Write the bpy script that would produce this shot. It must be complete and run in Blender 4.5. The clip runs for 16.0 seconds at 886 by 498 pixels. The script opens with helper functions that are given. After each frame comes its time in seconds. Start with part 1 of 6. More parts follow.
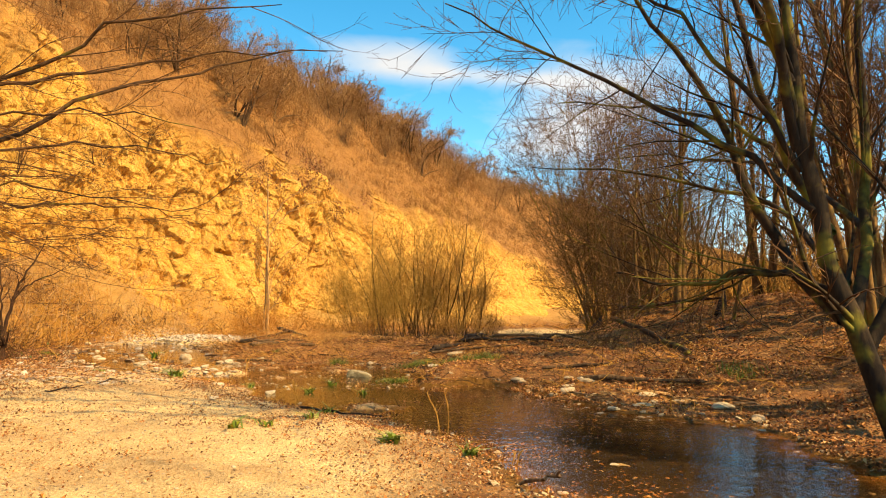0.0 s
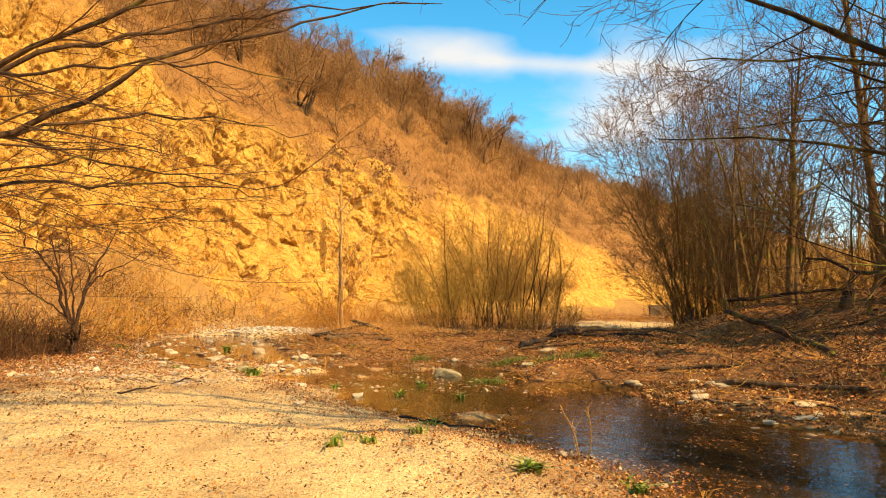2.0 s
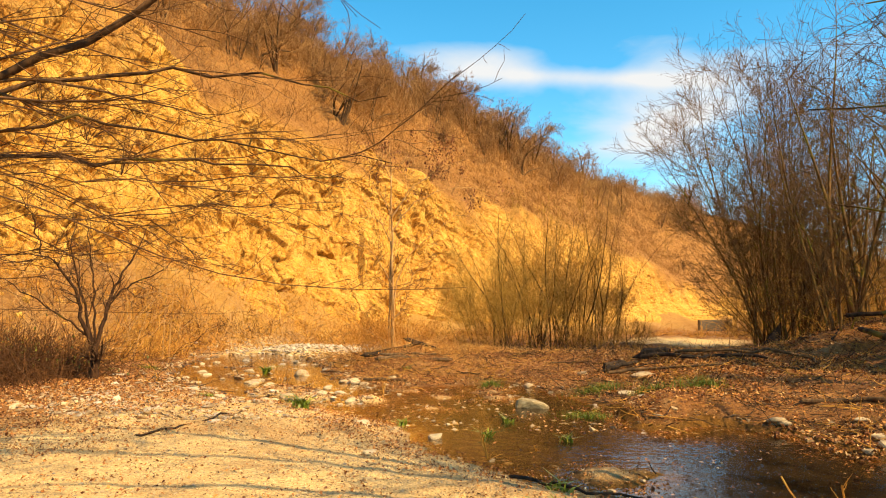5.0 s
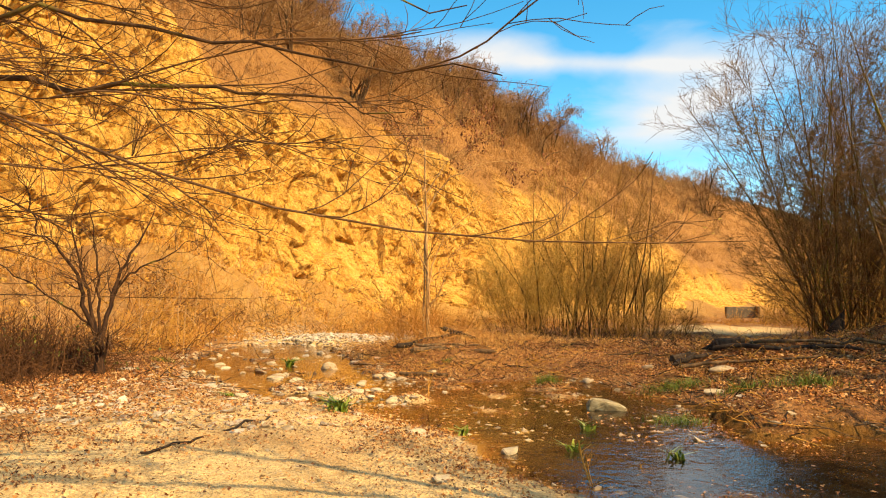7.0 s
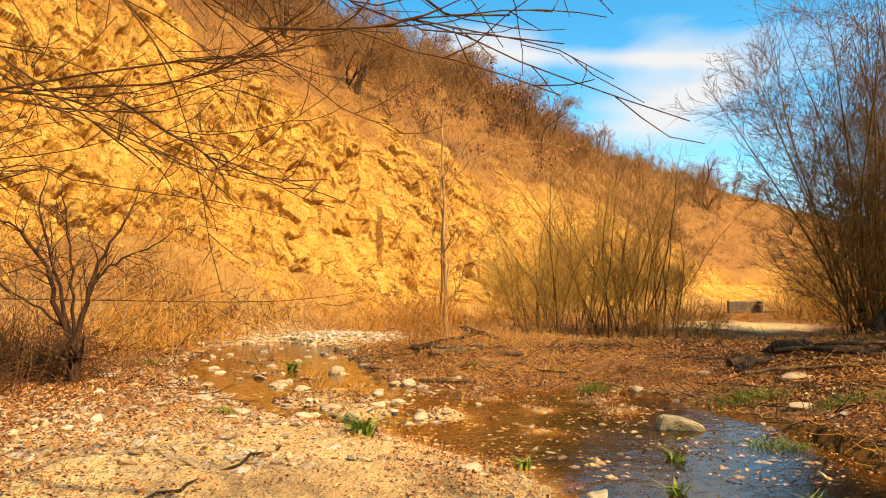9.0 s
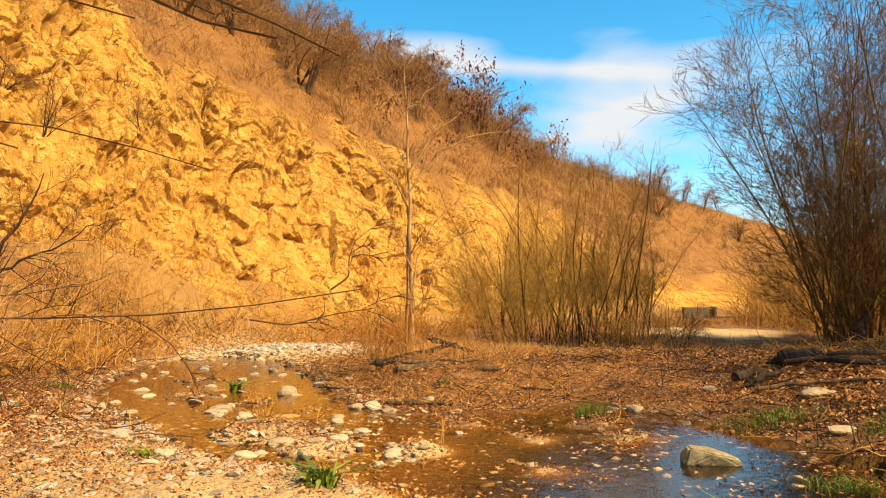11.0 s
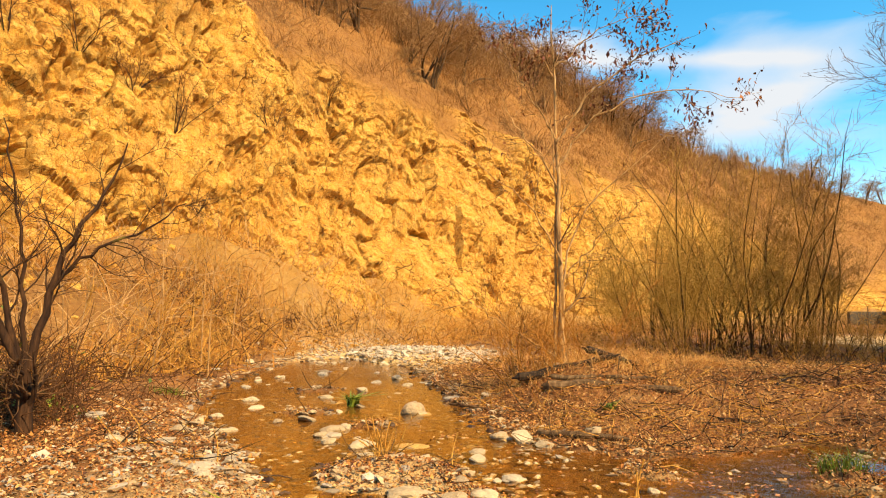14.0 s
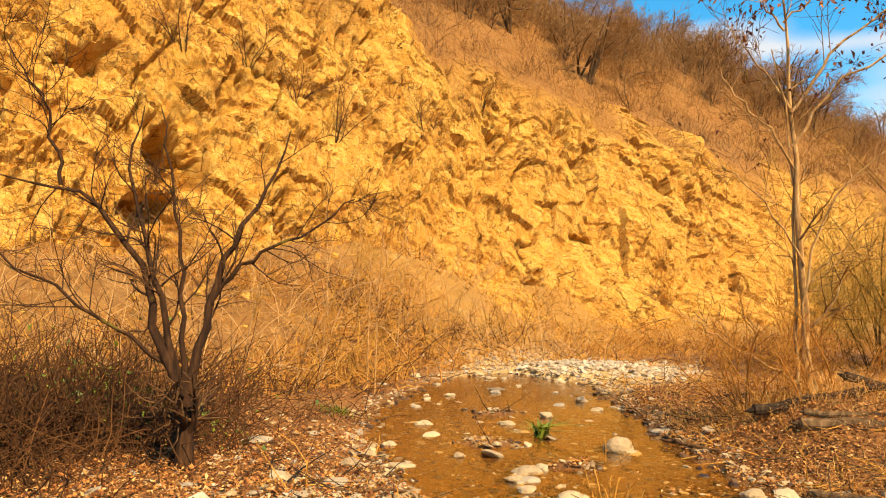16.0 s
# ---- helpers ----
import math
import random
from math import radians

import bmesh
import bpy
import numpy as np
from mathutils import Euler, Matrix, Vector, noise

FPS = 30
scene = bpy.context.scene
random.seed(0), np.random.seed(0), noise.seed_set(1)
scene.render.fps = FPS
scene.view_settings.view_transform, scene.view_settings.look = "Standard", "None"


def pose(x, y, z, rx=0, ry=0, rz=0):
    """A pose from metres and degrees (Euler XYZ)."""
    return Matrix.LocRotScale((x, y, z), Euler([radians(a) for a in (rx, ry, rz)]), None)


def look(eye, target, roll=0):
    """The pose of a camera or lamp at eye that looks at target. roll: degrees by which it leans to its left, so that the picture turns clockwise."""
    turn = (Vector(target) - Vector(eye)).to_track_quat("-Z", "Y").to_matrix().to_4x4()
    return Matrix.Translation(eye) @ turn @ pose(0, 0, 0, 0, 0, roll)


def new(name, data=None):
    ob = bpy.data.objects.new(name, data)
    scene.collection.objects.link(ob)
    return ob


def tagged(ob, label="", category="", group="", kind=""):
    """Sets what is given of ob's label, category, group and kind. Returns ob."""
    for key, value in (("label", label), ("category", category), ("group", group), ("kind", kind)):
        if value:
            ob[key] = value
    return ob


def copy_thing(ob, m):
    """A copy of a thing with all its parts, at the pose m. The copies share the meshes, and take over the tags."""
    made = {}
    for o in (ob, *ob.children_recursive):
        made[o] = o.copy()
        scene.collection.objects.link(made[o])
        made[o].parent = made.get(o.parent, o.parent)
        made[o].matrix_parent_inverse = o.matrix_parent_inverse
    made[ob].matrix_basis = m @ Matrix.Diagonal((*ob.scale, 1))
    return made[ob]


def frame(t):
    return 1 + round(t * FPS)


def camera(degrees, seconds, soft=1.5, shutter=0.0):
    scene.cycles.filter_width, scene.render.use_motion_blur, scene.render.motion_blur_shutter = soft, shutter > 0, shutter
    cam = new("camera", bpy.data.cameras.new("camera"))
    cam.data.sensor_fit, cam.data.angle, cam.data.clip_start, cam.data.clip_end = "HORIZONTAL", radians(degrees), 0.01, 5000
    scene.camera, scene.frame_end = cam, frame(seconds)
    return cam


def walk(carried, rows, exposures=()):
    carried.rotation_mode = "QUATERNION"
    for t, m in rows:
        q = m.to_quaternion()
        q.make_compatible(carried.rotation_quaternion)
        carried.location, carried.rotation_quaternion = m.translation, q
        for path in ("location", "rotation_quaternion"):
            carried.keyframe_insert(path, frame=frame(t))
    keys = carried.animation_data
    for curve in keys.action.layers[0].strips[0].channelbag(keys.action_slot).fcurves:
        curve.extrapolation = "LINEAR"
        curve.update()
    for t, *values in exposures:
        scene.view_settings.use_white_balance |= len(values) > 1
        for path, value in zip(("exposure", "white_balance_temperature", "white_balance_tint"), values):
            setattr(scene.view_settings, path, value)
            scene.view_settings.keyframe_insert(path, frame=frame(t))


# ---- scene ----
cam = camera(67.10, 16.0, soft=1.1)
walk(cam, [
    (0, look((0.000, 0.000, 1.514), (0.920, 9.923, 2.343), 0.41)),
    (0.5, look((-0.136, 0.364, 1.501), (0.508, 10.317, 2.231), 0.36)),
    (1, look((-0.270, 0.760, 1.488), (0.060, 10.736, 2.099), 0.42)),
    (1.5, look((-0.438, 1.103, 1.519), (-0.266, 11.083, 2.124), 0.44)),
    (2, look((-0.642, 1.410, 1.543), (-0.555, 11.386, 2.223), 0.40)),
    (2.5, look((-0.773, 1.739, 1.514), (-0.745, 11.710, 2.278), 0.28)),
    (3, look((-0.913, 2.076, 1.541), (-0.864, 12.044, 2.338), 0.33)),
    (3.5, look((-1.050, 2.414, 1.567), (-1.057, 12.374, 2.460), 0.27)),
    (4, look((-1.165, 2.762, 1.545), (-1.311, 12.719, 2.453), 0.30)),
    (6.5, look((-1.953, 4.649, 1.529), (-2.478, 14.604, 2.321), 0.22)),
    (7, look((-2.111, 5.036, 1.502), (-2.666, 14.996, 2.212), 0.19)),
    (7.5, look((-2.253, 5.370, 1.511), (-2.824, 15.337, 2.091), 0.24)),
    (8, look((-2.429, 5.736, 1.534), (-3.025, 15.704, 2.082), 0.27)),
    (10.5, look((-3.045, 7.669, 1.523), (-2.911, 17.640, 2.277), -0.07)),
    (11, look((-3.059, 8.014, 1.515), (-2.778, 17.982, 2.256), -0.20)),
    (11.5, look((-2.998, 8.376, 1.523), (-2.682, 18.349, 2.184), -0.21)),
    (12, look((-2.986, 8.747, 1.485), (-2.764, 18.730, 2.025), -0.10)),
    (12.5, look((-3.034, 9.104, 1.492), (-2.959, 19.090, 2.016), 0.12)),
    (13, look((-3.113, 9.412, 1.523), (-3.424, 19.385, 2.183), 0.19)),
    (13.5, look((-3.290, 9.736, 1.518), (-4.151, 19.672, 2.257), 0.36)),
    (14, look((-3.486, 10.101, 1.505), (-5.027, 19.954, 2.239), 0.40)),
    (14.5, look((-3.689, 10.431, 1.526), (-5.943, 20.144, 2.289), 0.48)),
    (15, look((-3.908, 10.734, 1.521), (-6.789, 20.285, 2.218), 0.48)),
    (15.5, look((-4.110, 11.010, 1.518), (-7.478, 20.401, 2.200), 0.44)),
    (16, look((-4.303, 11.347, 1.542), (-7.981, 20.609, 2.372), 0.45)),
], exposures=[(0.0, 1.06, 6850, 10), (7.5, 1.05, 6750, 10), (10.5, 1.0, 6600, 10), (16.0, 1.0, 6450, 10)])

# ---- light ----
SUN = Vector((0.58, -0.42, 0.70)).normalized()
world = bpy.data.worlds.new("sky")
scene.world = world
world.use_nodes = True
wn, wl = world.node_tree.nodes, world.node_tree.links
wn.clear()
w_out = wn.new("ShaderNodeOutputWorld")
w_bg = wn.new("ShaderNodeBackground")
w_sky = wn.new("ShaderNodeTexSky")
w_sky.sky_type = "NISHITA"
w_sky.sun_disc = False
w_sky.sun_elevation = math.asin(SUN.z)
w_sky.sun_rotation = math.atan2(SUN.x, SUN.y)
w_sky.air_density, w_sky.dust_density, w_sky.ozone_density = 1.0, 0.2, 1.6
w_tc = wn.new("ShaderNodeTexCoord")
w_map = wn.new("ShaderNodeMapping")
w_map.inputs["Scale"].default_value = (2.2, 2.0, 7.5)
w_map.inputs["Location"].default_value = (0.35, 0.1, 0.62)
w_map.inputs["Rotation"].default_value = (0.0, 0.16, 0.0)
w_noise = wn.new("ShaderNodeTexNoise")
w_noise.inputs["Scale"].default_value = 1.25
w_noise.inputs["Detail"].default_value = 7
w_noise.inputs["Roughness"].default_value = 0.5
w_noise.inputs["Distortion"].default_value = 0.35
w_ramp = wn.new("ShaderNodeValToRGB")
w_ramp.color_ramp.elements[0].position, w_ramp.color_ramp.elements[1].position = 0.50, 0.78
w_hue = wn.new("ShaderNodeHueSaturation")
w_hue.inputs["Hue"].default_value = 0.48
w_hue.inputs["Saturation"].default_value = 1.42
w_hue.inputs["Value"].default_value = 2.5
w_mix = wn.new("ShaderNodeMix")
w_mix.data_type = "RGBA"
w_mix.inputs["B"].default_value = (8.4, 8.7, 9.0, 1)
wl.new(w_tc.outputs["Generated"], w_map.inputs["Vector"])
wl.new(w_map.outputs["Vector"], w_noise.inputs["Vector"])


def w_math(op, a, b=0.0):
    n = wn.new("ShaderNodeMath")
    n.operation = op
    for socket, v in zip(n.inputs, (a, b)):
        if isinstance(v, (int, float)):
            socket.default_value = v
        else:
            wl.new(v, socket)
    return n.outputs[0]


w_xyz = wn.new("ShaderNodeSeparateXYZ")
wl.new(w_tc.outputs["Generated"], w_xyz.inputs[0])
w_north = w_math("MAXIMUM", w_xyz.outputs["Y"], 0.08)
w_u, w_v = w_math("DIVIDE", w_xyz.outputs["X"], w_north), w_math("DIVIDE", w_xyz.outputs["Z"], w_north)
w_fac = w_math("SUBTRACT", w_noise.outputs["Fac"], 0.02)
# cloud banks over the valley and the clear sky between them: bearing, height, their widths, tilt, weight
for u0, v0, su, sv, tilt, weight in ((0.01, 0.375, 0.11, 0.034, -0.10, 0.32), (0.20, 0.352, 0.20, 0.013, -0.03, 0.20), (0.30, 0.272, 0.10, 0.032, 0.25, 0.27), (0.65, 0.40, 0.25, 0.16, 0.0, -0.05),
                                     (0.10, 0.47, 0.40, 0.055, 0.0, -0.25), (0.14, 0.27, 0.14, 0.05, 0.0, -0.14)):
    du = w_math("DIVIDE", w_math("SUBTRACT", w_u, u0), su)
    dv = w_math("DIVIDE", w_math("SUBTRACT", w_math("SUBTRACT", w_v, v0), w_math("MULTIPLY", w_math("SUBTRACT", w_u, u0), tilt)), sv)
    d2 = w_math("ADD", w_math("MULTIPLY", du, du), w_math("MULTIPLY", dv, dv))
    w_fac = w_math("ADD", w_fac, w_math("MULTIPLY", w_math("POWER", 2.718, w_math("MULTIPLY", d2, -1.0)), weight))
wl.new(w_fac, w_ramp.inputs["Fac"])
wl.new(w_ramp.outputs["Color"], w_mix.inputs["Factor"])
wl.new(w_sky.outputs["Color"], w_hue.inputs["Color"])
wl.new(w_hue.outputs["Color"], w_mix.inputs["A"])
wl.new(w_mix.outputs["Result"], w_bg.inputs["Color"])
w_bg.inputs["Strength"].default_value = 0.051
wl.new(w_bg.outputs["Background"], w_out.inputs["Surface"])

sun = new("sun", bpy.data.lights.new("sun", "SUN"))
sun.data.energy, sun.data.angle, sun.data.color = 5.25, radians(0.5), (1.0, 0.74, 0.39)
sun.matrix_world = look(SUN * 60, (0, 0, 0))


# ---- materials ----
def material(name, rough=0.85, spec=0.3):
    """A node material; returns it with its tree, shader and an object-space position."""
    m = bpy.data.materials.new(name)
    m.use_nodes = True
    t = m.node_tree
    b = t.nodes["Principled BSDF"]
    b.inputs["Roughness"].default_value = rough
    b.inputs["Specular IOR Level"].default_value = spec
    c = t.nodes.new("ShaderNodeTexCoord")
    return m, t, b, c.outputs["Object"]


def noise_node(t, vec, scale, detail=4.0, rough=0.55, dist=0.0, stretch=None):
    if stretch:
        mp = t.nodes.new("ShaderNodeMapping")
        mp.inputs["Scale"].default_value = stretch
        t.links.new(vec, mp.inputs["Vector"])
        vec = mp.outputs["Vector"]
    n = t.nodes.new("ShaderNodeTexNoise")
    n.inputs["Scale"].default_value, n.inputs["Detail"].default_value = scale, detail
    n.inputs["Roughness"].default_value, n.inputs["Distortion"].default_value = rough, dist
    t.links.new(vec, n.inputs["Vector"])
    return n.outputs["Fac"]


ALBEDO = 0.78


def ramp(t, fac, *stops, scale=ALBEDO):
    r = t.nodes.new("ShaderNodeValToRGB")
    e = r.color_ramp.elements
    while len(e) < len(stops):
        e.new(0.5)
    for el, (p, col) in zip(e, stops):
        el.position, el.color = p, (*[scale * k for k in col], 1)
    t.links.new(fac, r.inputs["Fac"])
    return r.outputs["Color"]


def mix(t, fac, a, b, mode="MIX"):
    n = t.nodes.new("ShaderNodeMix")
    n.data_type, n.blend_type = "RGBA", mode
    for key, v in (("Factor", fac), ("A", a), ("B", b)):
        if isinstance(v, (int, float)):
            n.inputs[key].default_value = v
        elif isinstance(v, tuple):
            n.inputs[key].default_value = (*v, 1)
        else:
            t.links.new(v, n.inputs[key])
    return n.outputs["Result"]


def bump(t, b, height, strength=0.5, distance=0.02):
    n = t.nodes.new("ShaderNodeBump")
    n.inputs["Strength"].default_value, n.inputs["Distance"].default_value = strength, distance
    t.links.new(height, n.inputs["Height"])
    t.links.new(n.outputs["Normal"], b.inputs["Normal"])


def attribute(t, name):
    n = t.nodes.new("ShaderNodeAttribute")
    n.attribute_name = name
    return n.outputs["Fac"]


def random_of(t, which="Object"):
    """A random number for each object, or for each island of a mesh."""
    if which == "Object":
        return t.nodes.new("ShaderNodeObjectInfo").outputs["Random"]
    return t.nodes.new("ShaderNodeNewGeometry").outputs["Random Per Island"]


def bark(name, dark, mid, light, moss=0.0, scale=9.0, islands=False):
    m, t, b, p = material(name, 0.9, 0.2)
    a = noise_node(t, p, scale, 6, 0.65, 0.3, (1, 1, 0.25))
    col = ramp(t, a, (0.3, dark), (0.52, mid), (0.75, light))
    if islands:
        col = mix(t, 0.35, col, ramp(t, random_of(t, "Island"), (0.0, dark), (0.5, mid), (1.0, light)))
    if moss:
        mo = noise_node(t, p, 1.6, 4, 0.6)
        f = ramp(t, mo, (0.62 - moss, (0, 0, 0)), (0.72 - moss * 0.6, (1, 1, 1)), scale=1)
        col = mix(t, f, col, (0.17, 0.14, 0.016))
    t.links.new(col, b.inputs["Base Color"])
    bump(t, b, a, 0.8, 0.02)
    return m


# ochre rock; soil and dead grass take over where the rock ends
m_rock, t, b, p = material("ochre_rock", 0.9, 0.15)
n1 = noise_node(t, p, 0.35, 5, 0.6, 0.4)
n2 = noise_node(t, p, 2.6, 7, 0.65, 0.6)
n3 = noise_node(t, p, 14.0, 4, 0.6)
c = ramp(t, n1, (0.32, (0.58, 0.20, 0.013)), (0.46, (0.80, 0.36, 0.03)), (0.66, (0.90, 0.52, 0.075)))
c = mix(t, 0.55, c, ramp(t, n2, (0.30, (0.16, 0.048, 0.008)), (0.45, (0.58, 0.28, 0.026)), (0.60, (0.74, 0.40, 0.05)), (0.76, (0.88, 0.60, 0.15))))
c = mix(t, 0.35, c, ramp(t, n3, (0.3, (0.34, 0.13, 0.018)), (0.7, (0.70, 0.43, 0.09))))
clay = ramp(t, noise_node(t, p, 0.8, 6, 0.62, 1.0, (0.6, 1.0, 1.5)), (0.52, (0, 0, 0)), (0.66, (0.6, 0.6, 0.6)), scale=1)
c = mix(t, clay, c, ramp(t, n3, (0.3, (0.28, 0.09, 0.010)), (0.7, (0.58, 0.26, 0.035))))
s1 = noise_node(t, p, 0.5, 6, 0.7, 0.5)
s2 = noise_node(t, p, 7.0, 5, 0.7)
soil = mix(t, 0.5, ramp(t, s1, (0.3, (0.22, 0.09, 0.022)), (0.5, (0.40, 0.18, 0.044)), (0.72, (0.56, 0.29, 0.075))),
           ramp(t, s2, (0.35, (0.07, 0.03, 0.011)), (0.65, (0.42, 0.22, 0.07))))
bent = t.nodes.new("ShaderNodeMapping")
bent.inputs["Rotation"].default_value, bent.inputs["Scale"].default_value = (0.5, 0.4, 0.6), (0.7, 1.5, 1.0)
shift = t.nodes.new("ShaderNodeTexNoise")
shift.inputs["Scale"].default_value, shift.inputs["Detail"].default_value = 1.6, 4
t.links.new(p, shift.inputs["Vector"])
t.links.new(mix(t, 0.25, p, shift.outputs["Color"], "ADD"), bent.inputs["Vector"])


def cells(scale, feature, out):
    v = t.nodes.new("ShaderNodeTexVoronoi")
    v.feature = feature
    v.inputs["Scale"].default_value = scale
    t.links.new(bent.outputs["Vector"], v.inputs["Vector"])
    return v.outputs[out]


flakes = mix(t, 0.35, cells(2.0, "F1", "Distance"), cells(6.5, "F1", "Distance"))
gaps = mix(t, 0.5, ramp(t, cells(2.0, "DISTANCE_TO_EDGE", "Distance"), (0.0, (0, 0, 0)), (0.05, (1, 1, 1)), scale=1),
           ramp(t, cells(6.5, "DISTANCE_TO_EDGE", "Distance"), (0.0, (0, 0, 0)), (0.08, (1, 1, 1)), scale=1))
# ochre dust on some faces, rust along the bedding; crack shade painted dark
c = mix(t, 0.45, c, ramp(t, cells(3.2, "F1", "Color"), (0.12, (0.46, 0.155, 0.012)), (0.4, (0.78, 0.37, 0.034)), (0.85, (0.98, 0.66, 0.18))))
beds = noise_node(t, bent.outputs["Vector"], 1.4, 8, 0.7, 0.4, (0.35, 2.6, 1.2))
c = mix(t, ramp(t, beds, (0.54, (0, 0, 0)), (0.70, (0.6, 0.6, 0.6)), scale=1), c, (0.40, 0.14, 0.014))
n4 = noise_node(t, p, 38.0, 3, 0.65)
rust = noise_node(t, p, 0.55, 6, 0.68, 0.8)
c = mix(t, ramp(t, rust, (0.47, (0, 0, 0)), (0.60, (0.62, 0.62, 0.62)), scale=1), c, ramp(t, n3, (0.3, (0.28, 0.085, 0.008)), (0.7, (0.68, 0.27, 0.024))))
c = mix(t, 0.33, c, ramp(t, n4, (0.38, (0.28, 0.09, 0.010)), (0.48, (0.78, 0.39, 0.045)), (0.62, (1.0, 0.72, 0.25))))
# patchy dark lines, colour standing in for shadow in the cracks
crack_shade = mix(t, 1.0, ramp(t, cells(1.5, "DISTANCE_TO_EDGE", "Distance"), (0.0, (1, 1, 1)), (0.05, (0, 0, 0)), scale=1), ramp(t, noise_node(t, p, 0.9, 4, 0.6), (0.48, (0, 0, 0)), (0.60, (1, 1, 1)), scale=1), "MULTIPLY")
small = mix(t, 1.0, ramp(t, cells(5.0, "DISTANCE_TO_EDGE", "Distance"), (0.0, (1, 1, 1)), (0.085, (0, 0, 0)), scale=1), ramp(t, noise_node(t, p, 1.7, 4, 0.6), (0.47, (0, 0, 0)), (0.58, (0.9, 0.9, 0.9)), scale=1), "MULTIPLY")
c = mix(t, mix(t, 1.0, crack_shade, small, "LIGHTEN"), c, (0.085, 0.032, 0.008))
soil = mix(t, 0.55, soil, ramp(t, noise_node(t, p, 24.0, 4, 0.7), (0.36, (0.07, 0.026, 0.008)), (0.5, (0.34, 0.14, 0.03)), (0.64, (0.62, 0.32, 0.085))))
t.links.new(mix(t, attribute(t, "rock"), soil, c), b.inputs["Base Color"])
bump(t, b, mix(t, 0.45, mix(t, 0.3, flakes, gaps), mix(t, 0.5, mix(t, 0.4, n2, n3), mix(t, 0.5, beds, n4))), 1.0, 0.24)

# valley floor: pale gravel sand, leaf-brown earth, wet bed
m_ground, t, b, p = material("valley_floor", 0.9, 0.2)
g1 = noise_node(t, p, 0.8, 6, 0.65, 0.3)
g2 = noise_node(t, p, 9.0, 6, 0.7)
g3 = noise_node(t, p, 45.0, 3, 0.6)
sand = mix(t, 0.5, ramp(t, g1, (0.3, (0.76, 0.46, 0.15)), (0.7, (1.0, 0.72, 0.31)), scale=0.95),
           ramp(t, g2, (0.3, (0.46, 0.25, 0.07)), (0.7, (1.0, 0.72, 0.34)), scale=0.95))
sand = mix(t, 0.42, sand, ramp(t, g3, (0.38, (0.26, 0.14, 0.05)), (0.52, (0.80, 0.55, 0.25)), (0.66, (1.0, 0.76, 0.42))))
earth = mix(t, 0.5, ramp(t, g1, (0.3, (0.16, 0.062, 0.018)), (0.7, (0.44, 0.19, 0.052))),
            ramp(t, g2, (0.34, (0.07, 0.026, 0.009)), (0.66, (0.54, 0.24, 0.068))))
bed = mix(t, 0.5, ramp(t, g1, (0.3, (0.13, 0.05, 0.005)), (0.7, (0.30, 0.135, 0.014))),
          ramp(t, g2, (0.3, (0.05, 0.02, 0.004)), (0.7, (0.32, 0.15, 0.022))))
# near-black bed colour in place of the light lost in deep water
dimmed_bed = ramp(t, g2, (0.3, (0.012, 0.008, 0.005)), (0.7, (0.045, 0.028, 0.012)))
scree = mix(t, 0.5, ramp(t, g1, (0.3, (0.40, 0.17, 0.02)), (0.7, (0.62, 0.35, 0.07))),
            ramp(t, g2, (0.3, (0.28, 0.11, 0.018)), (0.7, (0.64, 0.40, 0.10))))
slope = mix(t, 0.5, ramp(t, g1, (0.3, (0.22, 0.085, 0.02)), (0.7, (0.44, 0.21, 0.05))),
            ramp(t, g2, (0.3, (0.14, 0.055, 0.016)), (0.7, (0.44, 0.23, 0.06))))
col = mix(t, attribute(t, "slope"), earth, slope)
col = mix(t, attribute(t, "scree"), col, scree)
col = mix(t, attribute(t, "sand"), col, sand)
col = mix(t, attribute(t, "bed"), col, mix(t, attribute(t, "deep"), bed, dimmed_bed))
t.links.new(col, b.inputs["Base Color"])
bump(t, b, mix(t, 0.5, g2, g3), 1.0, 0.08)

m_water, t, b, p = material("stream_water", 0.07, 0.5)
b.inputs["Base Color"].default_value = (0.66, 0.50, 0.26, 1)
b.inputs["Transmission Weight"].default_value = 1.0
b.inputs["IOR"].default_value = 1.33
bump(t, b, mix(t, 0.5, noise_node(t, p, 2.2, 3, 0.5, 0.3), noise_node(t, p, 9.0, 2, 0.5)), 0.28, 0.04)

m_twig = bark("brown_twig", (0.055, 0.026, 0.010), (0.14, 0.068, 0.025), (0.26, 0.135, 0.055), 0, 20, True)
m_bark = bark("dark_brown_bark", (0.014, 0.006, 0.003), (0.05, 0.022, 0.009), (0.13, 0.06, 0.022), 0.02, 16)
m_mossbark = bark("mossy_bark", (0.014, 0.008, 0.005), (0.04, 0.024, 0.011), (0.09, 0.055, 0.022), 0.13)
m_palebark = bark("pale_peeling_bark", (0.14, 0.065, 0.022), (0.50, 0.28, 0.10), (0.78, 0.52, 0.25), 0, 14)
m_treebark = bark("brown_tree_bark", (0.045, 0.023, 0.008), (0.19, 0.10, 0.03), (0.42, 0.24, 0.075), 0.10)
m_banktwig = bark("grey_brown_twig", (0.07, 0.036, 0.012), (0.19, 0.10, 0.032), (0.36, 0.20, 0.065), 0, 20, True)
m_bough = bark("brown_bough_bark", (0.025, 0.012, 0.005), (0.085, 0.042, 0.016), (0.19, 0.10, 0.04), 0.03)
m_stem = bark("brown_willow_stem", (0.035, 0.018, 0.008), (0.095, 0.05, 0.018), (0.20, 0.11, 0.042), 0, 14)
m_hilltwig = bark("grey_brown_hill_twig", (0.14, 0.068, 0.023), (0.34, 0.175, 0.06), (0.56, 0.32, 0.12), 0, 20, True)
